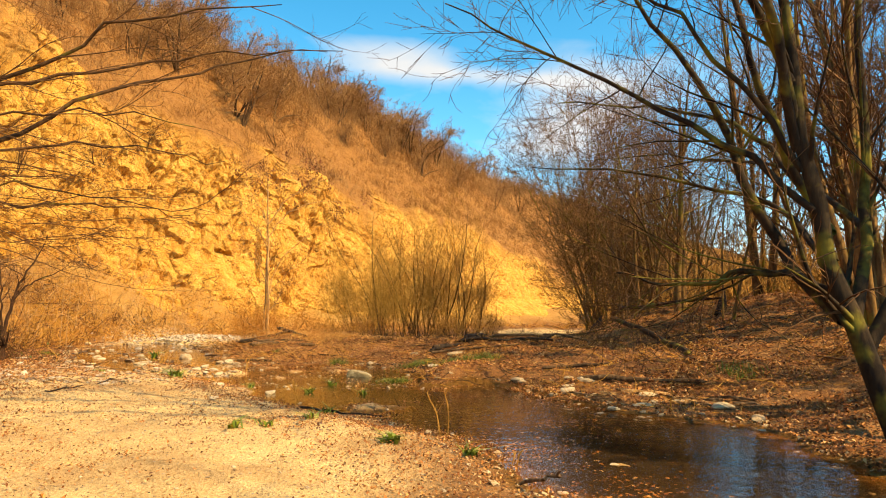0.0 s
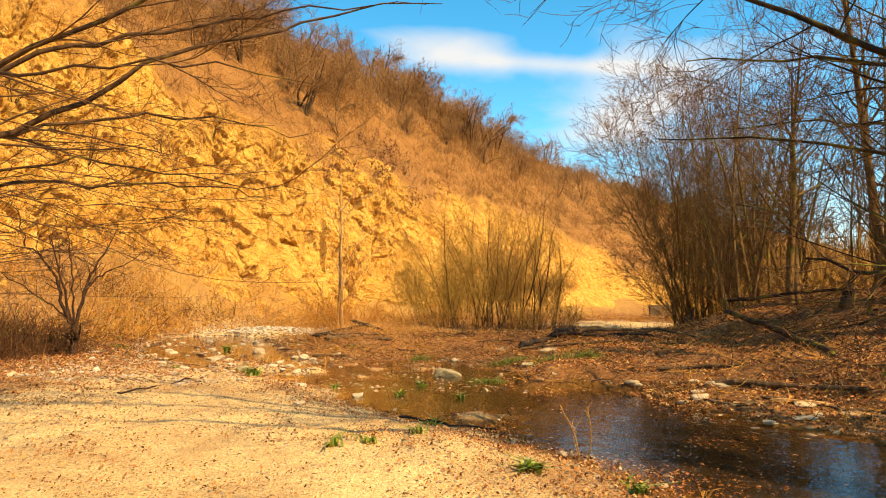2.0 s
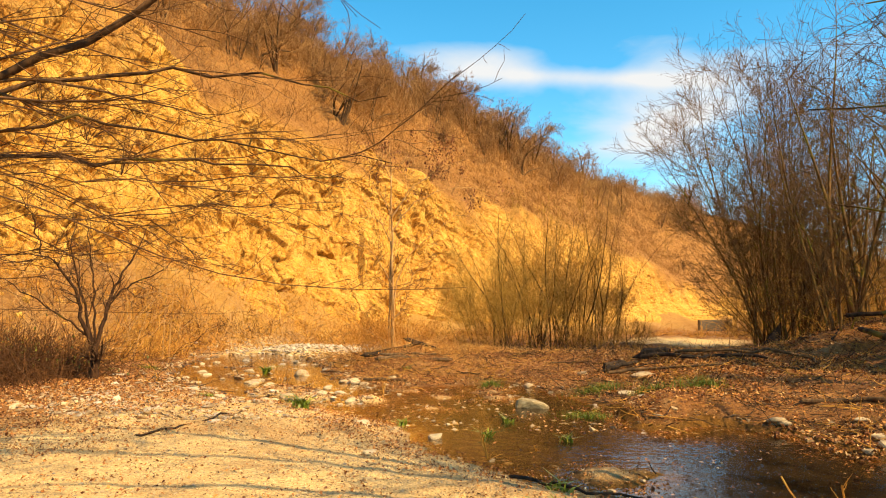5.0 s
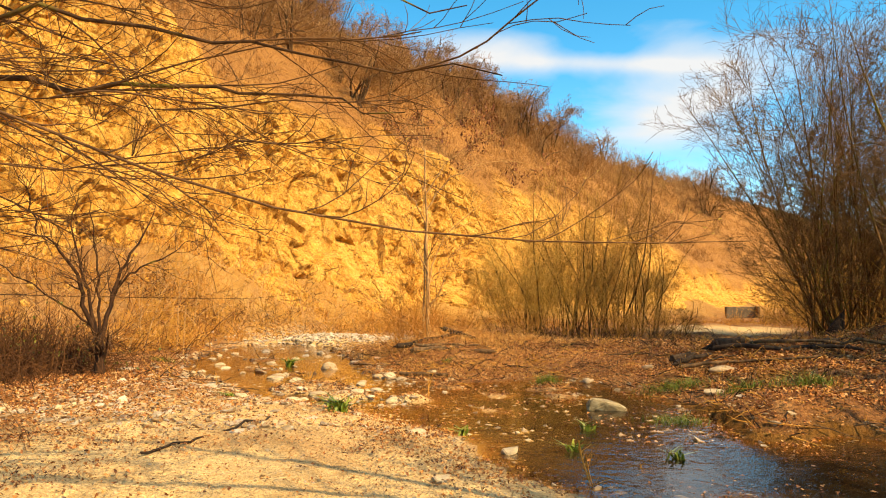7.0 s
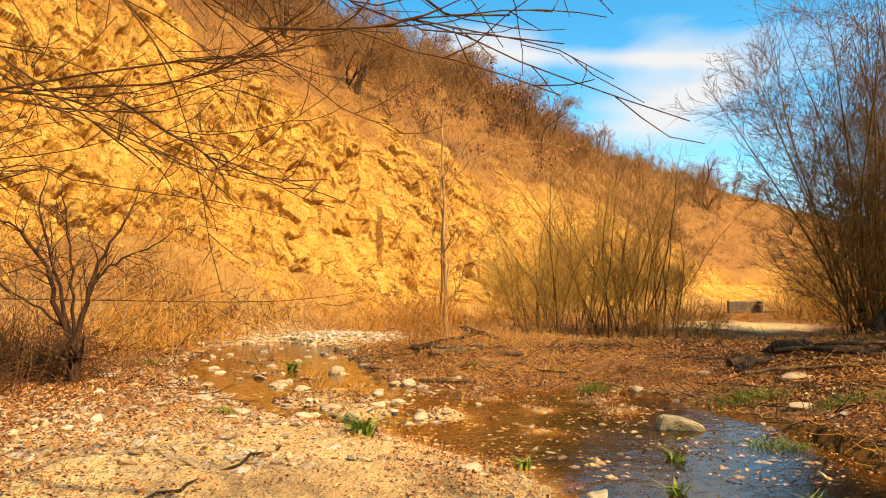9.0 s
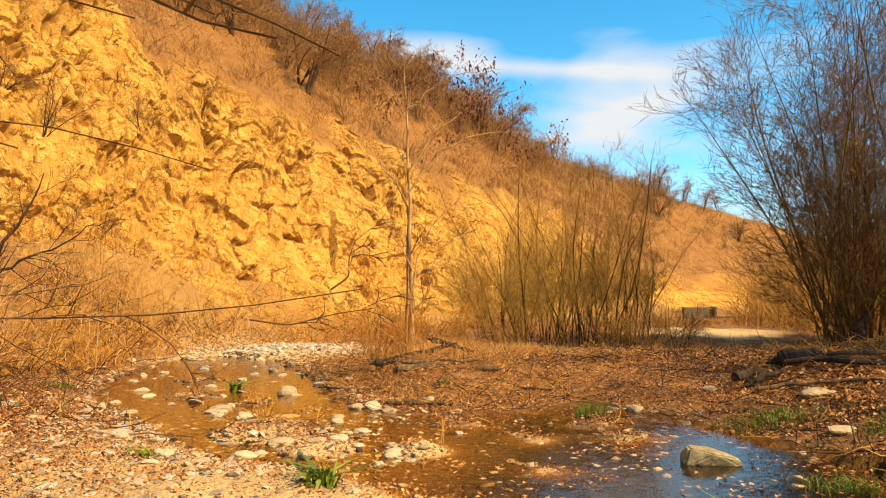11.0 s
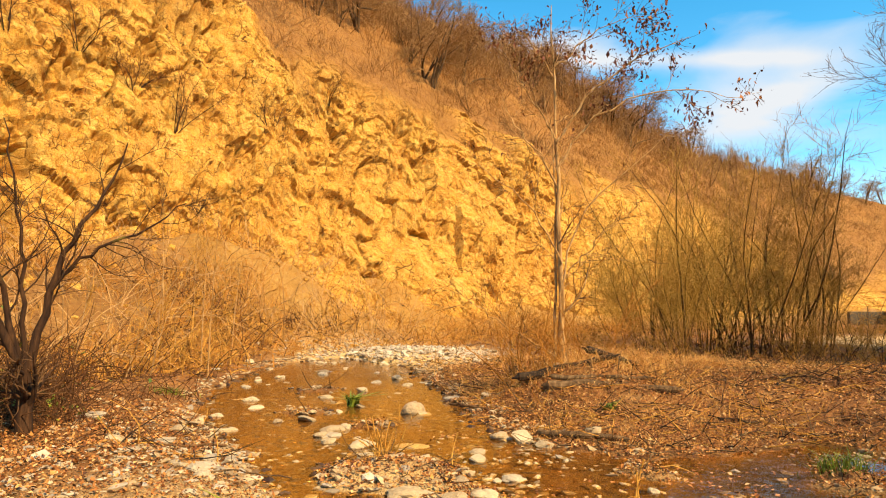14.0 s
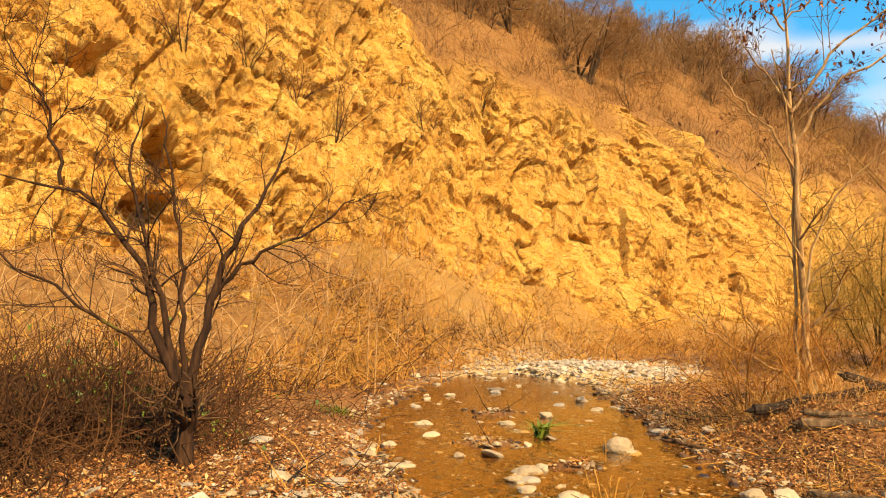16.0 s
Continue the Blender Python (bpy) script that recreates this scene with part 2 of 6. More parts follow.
m_willow = bark("olive_willow_twig", (0.22, 0.12, 0.020), (0.48, 0.28, 0.05), (0.68, 0.43, 0.10), 0, 20, True)
m_brush = bark("rusty_brush_twig", (0.10, 0.042, 0.012), (0.28, 0.125, 0.03), (0.50, 0.25, 0.065), 0, 20, True)
m_rust = bark("orange_brown_undergrowth", (0.26, 0.09, 0.016), (0.50, 0.205, 0.032), (0.64, 0.33, 0.066), 0, 20, True)
m_thicket = bark("olive_brown_thicket_twig", (0.18, 0.088, 0.017), (0.46, 0.235, 0.046), (0.66, 0.37, 0.09), 0, 20, True)


# ---- shaping ----
def lattice(ix, iy, iz, seed):
    h = (ix * 374761393 + iy * 668265263 + iz * 2147483647 + seed * 974634777) & 0xFFFFFFFF
    h = ((h ^ (h >> 13)) * 1274126177) & 0xFFFFFFFF
    return ((h ^ (h >> 16)) & 0xFFFF) / 65535.0


def vnoise(q, seed=0):
    """Smooth noise in 0..1 at points q (n, 3)."""
    i = np.floor(q).astype(np.int64)
    f = q - i
    f = f * f * (3 - 2 * f)
    out = 0
    for dx in (0, 1):
        for dy in (0, 1):
            for dz in (0, 1):
                w = (f[:, 0] if dx else 1 - f[:, 0]) * (f[:, 1] if dy else 1 - f[:, 1]) * (f[:, 2] if dz else 1 - f[:, 2])
                out = out + w * lattice(i[:, 0] + dx, i[:, 1] + dy, i[:, 2] + dz, seed)
    return out


def fbm(q, octaves=4, seed=0):
    return sum(vnoise(q * 2.0**k, seed + k) * 0.5**k for k in range(octaves)) / sum(0.5**k for k in range(octaves)) - 0.5


def facets(q, seed=0, tilt=0.8, round_off=1.5):
    """Broken blocks: tilted faces of heights of their own, meeting in grooves. About -1..1."""
    i = np.floor(q).astype(np.int64)
    value = np.full(len(q), -9.0)
    for dx in (-1, 0, 1):
        for dy in (-1, 0, 1):
            for dz in (-1, 0, 1):
                c = i + (dx, dy, dz)
                r = [lattice(c[:, 0], c[:, 1], c[:, 2], seed + k) for k in range(7)]
                off = q - (c + np.stack(r[:3], 1))
                d = (off**2).sum(1)
                v = (r[3] - 0.5) * 0.9 + tilt * ((r[4] - 0.5) * off[:, 0] + (r[5] - 0.5) * off[:, 1] + (r[6] - 0.35) * off[:, 2]) * 2 - round_off * d
                value = np.maximum(value, v)
    return value + 0.05


def slabs(q, seed=0, tilt=0.8, hang=0.5):
    """Broken slabs: flat tilted pieces that end in steps, with how near their edges are."""
    i = np.floor(q).astype(np.int64)
    best, second, value = np.full(len(q), 9.0), np.full(len(q), 9.0), np.zeros(len(q))
    for dx in (-1, 0, 1):
        for dy in (-1, 0, 1):
            for dz in (-1, 0, 1):
                c = i + (dx, dy, dz)
                r = [lattice(c[:, 0], c[:, 1], c[:, 2], seed + k) for k in range(7)]
                off = q - (c + np.stack(r[:3], 1))
                d = np.sqrt((off**2).sum(1))
                v = (r[3] - 0.5) * 1.1 + 2 * tilt * ((r[4] - 0.5) * off[:, 0] + (r[5] - 0.5) * off[:, 1] + (r[6] - 0.5) * off[:, 2]) + hang * off[:, 2]
                near = d < best
                second = np.where(near, best, np.minimum(second, d))
                value, best = np.where(near, v, value), np.where(near, d, best)
    return value, second - best


def smooth(a):
    a = np.clip(a, 0, 1)
    return a * a * (3 - 2 * a)


def mesh_of(name, verts, faces, mats, smooth_faces=False, layers=None):
    """A mesh from an (n, 3) array and an (m, k) array of corners."""
    me = bpy.data.meshes.new(name)
    v, f = np.asarray(verts, np.float32), np.asarray(faces, np.int32)
    me.vertices.add(len(v))
    me.vertices.foreach_set("co", v.ravel())
    k = f.shape[1]
    me.loops.add(f.size)
    me.loops.foreach_set("vertex_index", f.ravel())
    me.polygons.add(len(f))
    me.polygons.foreach_set("loop_start", np.arange(0, f.size, k, dtype=np.int32))
    me.polygons.foreach_set("use_smooth", np.full(len(f), smooth_faces))
    for m in mats if isinstance(mats, (list, tuple)) else [mats]:
        me.materials.append(m)
    for key, values in (layers or {}).items():
        a = me.attributes.new(key, "FLOAT", "POINT")
        a.data.foreach_set("value", np.asarray(values, np.float32))
    me.update(calc_edges=True)
    me.validate()
    return me


def grid_faces(nu, nv):
    a = np.arange(nu * nv).reshape(nu, nv)
    return np.stack([a[:-1, :-1], a[1:, :-1], a[1:, 1:], a[:-1, 1:]], -1).reshape(-1, 4)


def tubes(batches):
    """Tapered tubes along many lines: each batch is points (k, n, 3), radii (k, n) and the number of sides."""
    vs, fs, base = [], [], 0
    for pts, rad, sides in batches:
        k, n, _ = pts.shape
        tan = np.gradient(pts, axis=1)
        tan /= np.linalg.norm(tan, axis=2, keepdims=True) + 1e-9
        ref = np.where(np.abs(tan[:, :1, 2:]) > 0.9, (1.0, 0, 0), (0, 0, 1.0))
        a = np.cross(tan, ref)
        a /= np.linalg.norm(a, axis=2, keepdims=True) + 1e-9
        c = np.cross(tan, a)
        ang = np.arange(sides) * 2 * np.pi / sides
        ring = pts[:, :, None] + rad[:, :, None, None] * (a[:, :, None] * np.cos(ang)[:, None] + c[:, :, None] * np.sin(ang)[:, None])
        vs.append(ring.reshape(-1, 3))
        at = base + np.arange(k * n * sides).reshape(k, n, sides)
        nxt = np.roll(at, -1, 2)
        fs.append(np.stack([at[:, :-1], nxt[:, :-1], nxt[:, 1:], at[:, 1:]], -1).reshape(-1, 4))
        base += k * n * sides
    return np.concatenate(vs), np.concatenate(fs)


def unit(v):
    return v / (np.linalg.norm(v, axis=-1, keepdims=True) + 1e-9)


def grow(rng, start, way, length, r0, r1, n, wander=0.2, lift=0.0):
    """Lines that grow from start (k, 3) along way, wandering and bending up (lift) or down. Points and radii."""
    k = len(start)
    pts = [start]
    way = unit(way)
    bend = rng.normal(0, wander, (k, 3))
    for i in range(n - 1):
        bend = 0.5 * bend + rng.normal(0, wander, (k, 3))
        way = unit(way + bend / n * 3 + np.array([0, 0, lift / n]))
        pts.append(pts[-1] + way * (length / (n - 1))[:, None])
    u = np.linspace(0, 1, n)
    return np.stack(pts, 1), r0[:, None] * (1 - u) + r1[:, None] * u


def sprout(rng, pts, rad, count, a=0.25, b=1.0, angle=(30, 60), thin=0.6):
    """Where children leave each line of a batch: starts, ways and radii."""
    k, n, _ = pts.shape
    u = rng.uniform(a, b, (k, count)) * (n - 1.001)
    i = u.astype(int)
    f = (u - i)[..., None]
    rows = np.arange(k)[:, None]
    start = pts[rows, i] * (1 - f) + pts[rows, i + 1] * f
    tan = unit(pts[rows, i + 1] - pts[rows, i])
    side = unit(np.cross(tan, rng.normal(0, 1, tan.shape)))
    ang = np.radians(rng.uniform(*angle, (k, count)))[..., None]
    way = tan * np.cos(ang) + side * np.sin(ang)
    r = rad[rows, i] * thin
    return start.reshape(-1, 3), way.reshape(-1, 3), r.ravel(), (u / (n - 1)).ravel()


def part(name, mesh, parent, label=""):
    """One mesh object under a thing or a part."""
    ob = new(name, mesh)
    ob.parent = parent
    if label:
        ob["label"] = label
    return ob


def thing(name, label, category, place=(0, 0, 0), group="", kind=""):
    ob = new(name)
    ob.matrix_world = Matrix.Translation(place)
    ob.empty_display_size = 0.2
    return tagged(ob, label, category, group, kind)


def line(*points, n=12):
    """A smooth line through a few points, as a batch of one."""
    p = np.array(points, float)
    d = np.r_[0, np.cumsum(np.linalg.norm(np.diff(p, axis=0), axis=1))]
    u = np.linspace(0, d[-1], n)
    raw = np.stack([np.interp(u, d, p[:, k]) for k in range(3)], 1)
    for _ in range(2):
        raw[1:-1] = 0.25 * raw[:-2] + 0.5 * raw[1:-1] + 0.25 * raw[2:]
    return raw[None]


# ---- valley ----
# the foot of the cliff, and what the hill does along it: top of the bare rock and height of the ridge
FOOT = np.array([(-40, -30), (-31, -6), (-24, 11), (-19.6, 19.5), (-16.6, 27.0), (-13.8, 33.5), (-11.2, 39.5), (-6.4, 47.0), (0.5, 55.5),
                 (9, 66), (18, 78), (32, 96), (56, 116), (92, 135), (150, 160), (260, 190)], float)
ROCK_TOP = np.array([4, 6, 11, 13, 13.5, 13, 11, 10, 8.0, 8.0, 5.5, 1.2, 0.8, 0.6, 0.5, 0.5])
RIDGE = np.array([24, 32, 36, 36, 36, 34.5, 32.5, 31, 30, 29.5, 29, 27.5, 22, 13, 7, 3.0])
STREAM = [(2.6, -9), (2.4, -2), (2.0, 2.5), (1.5, 5.2), (1.25, 5.9), (1.0, 7.0), (0.55, 7.8), (-0.2, 9.1), (-1.2, 10.1), (-1.85, 11.0),
          (-2.45, 12.4), (-3.15, 13.2), (-3.9, 13.9), (-5.2, 14.7), (-6.6, 16.3), (-8.0, 18.2), (-9.0, 20.9), (-9.4, 23.6), (-9.2, 25.8),
          (-8.5, 26.4), (-7.5, 25.4), (-6.4, 24.4), (-5.35, 21.3), (-4.6, 19.1), (-4.1, 18.1), (-3.5, 17.1), (-2.5, 16.8), (-1.5, 17.3),
          (-0.7, 17.6), (-0.2, 16.9), (0.1, 16.2), (0.55, 15.0), (0.85, 13.8), (0.75, 12.5), (1.1, 12.05), (1.7, 12.7), (2.7, 11.9), (2.95, 10.5),
          (3.3, 9.3), (3.95, 8.6), (4.7, 8.2), (4.75, 7.3), (4.5, 6.4), (4.4, 5.4), (4.6, 4.0), (5.0, 0.0), (5.3, -9)]


def to_polyline(q, line2, closed):
    """For points q (n, 2): the distance to a polyline, its sign (positive on the left) and the nearest place along it."""
    p = np.array(line2, float)
    a, bb = (p, np.roll(p, -1, 0)) if closed else (p[:-1], p[1:])
    best, sign, where = np.full(len(q), 1e9), np.ones(len(q)), np.zeros(len(q))
    for i, (s, e) in enumerate(zip(a, bb)):
        d = e - s
        u = np.clip(((q - s) @ d) / (d @ d), 0, 1)
        off = q - s - u[:, None] * d
        dist = np.hypot(off[:, 0], off[:, 1])
        side = np.sign(d[0] * (q[:, 1] - s[1]) - d[1] * (q[:, 0] - s[0]))
        near = dist < best - 1e-9
        best, where = np.where(near, dist, best), np.where(near, i + u, where)
        sign = np.where(near, side, sign)
    return best, sign, where


def shore(q):
    """Signed distance to the water's edge: negative in the water."""
    best, _, _ = to_polyline(q, STREAM, True)
    inside = np.zeros(len(q), bool)
    p = np.array(STREAM, float)
    for (x0, y0), (x1, y1) in zip(p, np.roll(p, -1, 0)):
        if y0 == y1:
            continue
        cross = (y0 > q[:, 1]) != (y1 > q[:, 1])
        inside ^= cross & (q[:, 0] < (x1 - x0) * (q[:, 1] - y0) / (y1 - y0) + x0)
    return np.where(inside, -best, best)


# small leaf-covered islets in the shallows, and mounds of drift on the shore: x, y, radius
ISLETS = [(-4.85, 15.8, 0.75), (-4.1, 14.95, 0.5), (-3.05, 14.85, 0.4), (-1.0, 16.3, 0.5), (-0.9, 15.2, 0.35), (-1.9, 15.4, 0.28), (-2.6, 16.3, 0.35), (-2.0, 14.0, 0.22), (-5.6, 17.9, 0.35),
          (-6.6, 18.6, 0.4), (-0.1, 9.9, 0.45), (-7.2, 20.6, 0.4)]
MOUNDS = [(-6.9, 26.8, 1.5, 0.2), (1.5, 13.4, 0.9, 0.22), (2.6, 15.0, 1.0, 0.15), (-3.1, 19.6, 0.9, 0.36), (4.6, 12.2, 1.2, 0.2), (3.4, 18.0, 1.2, 0.2)]


def floor_height(q, fine=True):
    """Height of the valley floor at (n, 2) points, with the shore distance."""
    x, y = q[:, 0], q[:, 1]
    sd = shore(q)
    q3 = np.c_[q, np.zeros(len(q))]
    sdw = sd + 0.5 * fbm(q3 * 0.9, 4, 11) + (0.25 * fbm(q3 * 4.0, 3, 12) if fine else 0)
    ragged = 0.7 * fbm(q3 * 2.2, 3, 16) - 0.06
    for mx, my, mr in ISLETS:
        sdw = np.maximum(sdw, 1.3 * (0.8 * mr - np.hypot(x - mx, y - my)) + ragged)
    best, sign, along = to_polyline(q, FOOT, False)
    d = best * sign
    pool = smooth((14.5 - y) / 3)
    wet = -(0.035 + 0.09 * (1 - pool) + 0.34 * pool) * smooth(-sdw / (0.7 + 1.3 * pool)) - 0.01
    island = smooth((x + 5.5) / 2) * smooth((y - 9) / 4)
    dry = 0.02 + (0.09 - 0.06 * smooth((y - 23) / 4)) * smooth(sdw / 0.8) + (0.06 + 0.24 * island) * smooth(sdw / 3.5) * (1 - smooth((y - 21.5) / 5)) - 0.5 * smooth((y - 38) / 30)
    dry = dry + 1.5 * smooth((x - 4.6) / 7.5) * (1 - smooth((y - 20) / 7))
    low = smooth((along - 4.6) / 1.2)
    dry = dry + (2.7 - 0.7 * low + 2.4 * fbm(q3 * 0.28, 3, 15)) * smooth((d + 7.5 - 1.5 * low) / 7.5)
    dry = dry + np.clip(sdw, 0, 1) * ((0.10 + 0.35 * smooth((x - 3) / 2)) * fbm(q3 * 0.5, 3, 13) + ((0.10 + 0.16 * smooth((x - 2.5) / 1.5)) * fbm(q3 * 2.0, 4, 14) if fine else 0))
    for mx, my, mr, mh in MOUNDS:
        dry = dry + mh * np.exp(-((x - mx) ** 2 + (y - my) ** 2) / (mr * mr))
    dry = dry + smooth((np.hypot(x, y) - 90) / 60) * 0.8
    return np.where(sdw < 0, wet, dry), sdw, d, along


def floor_at(x, y):
    return float(floor_height(np.array([[x, y]]))[0][0])


def spaced(lo, hi, step, far_lo, far_hi, grow_by=1.22):
    core = list(np.arange(lo, hi, step))
    up, down, s, v, w = [], [], step, core[-1], core[0]
    while v < far_hi or w > far_lo:
        s *= grow_by
        v, w = v + s, w - s
        if v - s < far_hi:
            up.append(v)
        if w + s > far_lo:
            down.append(w)
    return np.array(down[::-1] + core + up)


gx, gy = spaced(-13.5, 11.5, 0.085, -2600, 2600), spaced(1.5, 27.5, 0.085, -2600, 2600)
qq = np.stack(np.meshgrid(gx, gy, indexing="ij"), -1).reshape(-1, 2)
gz, gsd, gd, gal = floor_height(qq)
far = np.hypot(qq[:, 0], qq[:, 1])
gz = np.where(gd > 3, np.minimum(gz, 0.5), gz)
q3 = np.c_[qq, gz]
bar = smooth((2.2 - np.hypot((qq[:, 0] + 7.2) / 1.6, (qq[:, 1] - 27.0) / 2.3)) / 1.2)
beach = smooth((1.5 - np.hypot((qq[:, 0] - 8.2 - 0.3 * (qq[:, 1] - 35)) / 2.6, (qq[:, 1] - 35.5) / 3.0)) / 0.4)
left_bank = smooth((-qq[:, 0] + 1.2 - 0.3 * np.maximum(0, 6 - qq[:, 1])) / 1.6) * smooth((17.0 - qq[:, 1]) / 2.5) * smooth((qq[:, 0] + 7.5) / 2)
sandy = np.clip(np.maximum.reduce([left_bank * (0.88 + 1.2 * fbm(q3 * 0.9, 4, 21)), bar, beach]) + 0.5 * fbm(q3 * 3, 3, 22), 0, 1)
ground = new("ground", mesh_of("ground", q3, grid_faces(len(gx), len(gy)), m_ground, True,
                               {"sand": sandy, "bed": smooth((0.12 + 0.22 * smooth((qq[:, 0] + 1.5) / 1.5) - gsd) / 0.3) * (far < 60), "deep": smooth((-gsd - 0.02) / 0.4) * smooth((qq[:, 0] + 4.6 + 0.3 * (12 - qq[:, 1])) / 2.2) * smooth((18.5 - qq[:, 1]) / 2.5),
                                "slope": smooth((gd + 8) / 3), "scree": np.clip(smooth((gal - 4.15) / 0.6) * smooth((gd + 6.5) / 2.5) + 0.7 * fbm(q3 * 0.6, 4, 23) - 0.1, 0, 1) * (gd > -8)}))
tagged(ground, "pale gravel and leaf-covered valley floor", "ground", kind="structure")

# water sheet, a little wider than the stream
wx, wy = np.arange(-12, 8, 0.25), np.arange(-10, 30.5, 0.25)
wq = np.stack(np.meshgrid(wx, wy, indexing="ij"), -1).reshape(-1, 2)
wf = grid_faces(len(wx), len(wy))
wf = wf[(shore(wq) < 0.7)[wf].any(1)]
used, inv = np.unique(wf, return_inverse=True)
water = new("water", mesh_of("water", np.c_[wq[used], np.zeros(len(used))], inv.reshape(-1, 4), m_water, True))
water.visible_shadow = False
tagged(water, "still dark brown stream water over a muddy bed", "water", kind="structure")


# ---- hill ----
CAVES = [(-13.9, 32.2, 5.8, 0.95, 0.55, 1.3), (-12.6, 36.1, 6.2, 0.5, 0.85, 1.0), (-17.6, 25.9, 6.3, 1.1, 1.7, 1.7), (-17.2, 25.0, 3.9, 1.3, 1.1, 1.3),
         (-13.8, 34.0, 8.9, 0.8, 0.4, 0.8), (-7.6, 45.3, 5.4, 0.8, 0.8, 1.0), (-11.7, 40.0, 2.1, 1.0, 0.5, 0.7), (-10.9, 40.5, 8.6, 1.0, 0.9, 0.9),
         (-19.2, 24.2, 9.0, 1.2, 1.0, 1.0), (-12.9, 33.9, 3.1, 0.4, 0.7, 0.7), (-9.2, 43.5, 5.0, 0.8, 0.35, 0.35), (-21.0, 21.0, 8.5, 1.5, 1.2, 1.2)]


def hill_surface(s, d):
    """Points of the hill: s along the foot (index into FOOT), d metres into it. Returns points and how bare the rock is."""
    k = np.arange(len(FOOT))
    fx, fy = np.interp(s, k, FOOT[:, 0]), np.interp(s, k, FOOT[:, 1])
    sx, sy = np.interp(s + 0.6, k, FOOT[:, 0]) - np.interp(s - 0.6, k, FOOT[:, 0]), np.interp(s + 0.6, k, FOOT[:, 1]) - np.interp(s - 0.6, k, FOOT[:, 1])
    ln = np.hypot(sx, sy)
    nx, ny = -sy / ln, sx / ln
    top, ridge = np.interp(s, k, ROCK_TOP), np.interp(s, k, RIDGE)
    wob = 6 * fbm(np.c_[s * 2.2, s * 0, s * 0 + 3], 3, 31)
    top = np.maximum(top + 0.35 * wob, 0.5)
    run = top / math.tan(radians(69))
    cliff = np.clip(d / run, 0, 1) * top
    up = np.maximum(d - run, 0)
    peak = np.maximum(ridge - 2.6 - top, 1)
    slope = peak * (1 - np.exp(-up * 1.02 / peak - (up / peak) ** 3 * 0.9))
    z = 2.4 + np.minimum(d, 0) * 0.72 + cliff + slope
    p = np.c_[fx + nx * d, fy + ny * d, z]
    bare = smooth((d + 4.0) / 1.5) * (1 - smooth((z - 2.4 - top + 2.4 + 7 * fbm(p * 0.35, 4, 33)) / 4.2))
    return p, bare, np.c_[nx, ny]


def hill_points(s, d):
    p, bare, nrm = hill_surface(s, d)
    out = np.c_[-nrm * 0.86, np.full(len(p), 0.5)]
    strata = p @ np.array([[0.8, 0.35, 0.2], [-0.3, 0.85, 0.45], [-0.35, -0.4, 1.05]])
    warp = strata + 0.8 * np.stack([fbm(p * 0.5, 3, 41), fbm(p * 0.5, 3, 42), fbm(p * 0.5, 3, 43)], 1)
    bent = p @ np.array([[0.75, 0.45, -0.35], [-0.45, 0.85, 0.2], [0.4, 0.05, 0.9]]) + 0.5 * np.stack([fbm(p * 0.9, 3, 44), fbm(p * 0.9, 3, 45), fbm(p * 0.9, 3, 46)], 1)
    big = facets(warp / (3.4, 2.0, 2.6), 51, 1.1, 0.5)
    mid = 0.75 * (facets(bent / (1.9, 0.8, 0.95), 52, 1.2, 0.35) - facets(warp / (1.5, 1.0, 1.3), 58, 1.2, 0.3))
    low = 0.75 * (facets(bent / (0.8, 0.32, 0.4), 53, 1.2, 0.3) - facets(warp / (0.7, 0.42, 0.55), 60, 1.2, 0.3))
    chips, edge = slabs(bent / (0.95, 0.42, 0.5), 54, 0.5, 0.3)
    broken = smooth((fbm(p * 0.28, 3, 67) + 0.12) / 0.24)
    rugged = smooth((fbm(p * 0.2 + 9, 3, 70) + 0.10) / 0.22)
    rough = 0.55 * facets(warp / (6.5, 4.0, 5.0), 50, 1.0) + (0.34 + 0.22 * rugged) * big + (0.14 + 0.18 * broken) * mid + (0.07 + 0.10 * broken) * low + 0.20 * fbm(p * 3.4, 4, 54) + 2.2 * fbm(p * 0.16, 3, 55)
    rough = rough + 0.13 * rugged * broken * chips - 0.18 * np.exp(-((edge / 0.11) ** 2)) * smooth((vnoise(p * 0.8, 62) - 0.70) / 0.12)
    seam = np.abs(fbm(warp * (0.5, 0.9, 0.35), 4, 59))
    rough = rough - 0.6 * np.exp(-((seam / 0.022) ** 2)) * smooth((vnoise(p * 0.4, 63) - 0.4) / 0.3)
    rough = rough * (1 - 0.55 * smooth((s - 7.3) / 2))
    soft = 1.8 * fbm(p * 0.14, 4, 56) + 0.5 * fbm(p * 0.9, 4, 57)
    move = bare * (rough - 0.35) + (1 - bare) * soft * smooth((d + 2) / 4)
    q = p + out * move[:, None]
    ragged = 0.9 * np.stack([fbm(p * 1.1, 3, 61), fbm(p * 1.1, 3, 68), fbm(p * 1.1, 3, 69)], 1) + 0.12 * mid[:, None]
    for x, y, z, rx, rz, deep in CAVES:
        o = p + ragged - (x, y, z)
        w = np.exp(-(((o[:, 0] ** 2 + o[:, 1] ** 2) / (rx * rx) + (o[:, 2] + 0.3 * o[:, 1]) ** 2 / (rz * rz)) ** 3))
        q[:, :2] += nrm * (w * min(deep, 1.2) * (1.9 + 0.4 * mid))[:, None]
    return q, bare


def seg(a, b, n):
    return np.linspace(a, b, n, endpoint=False)


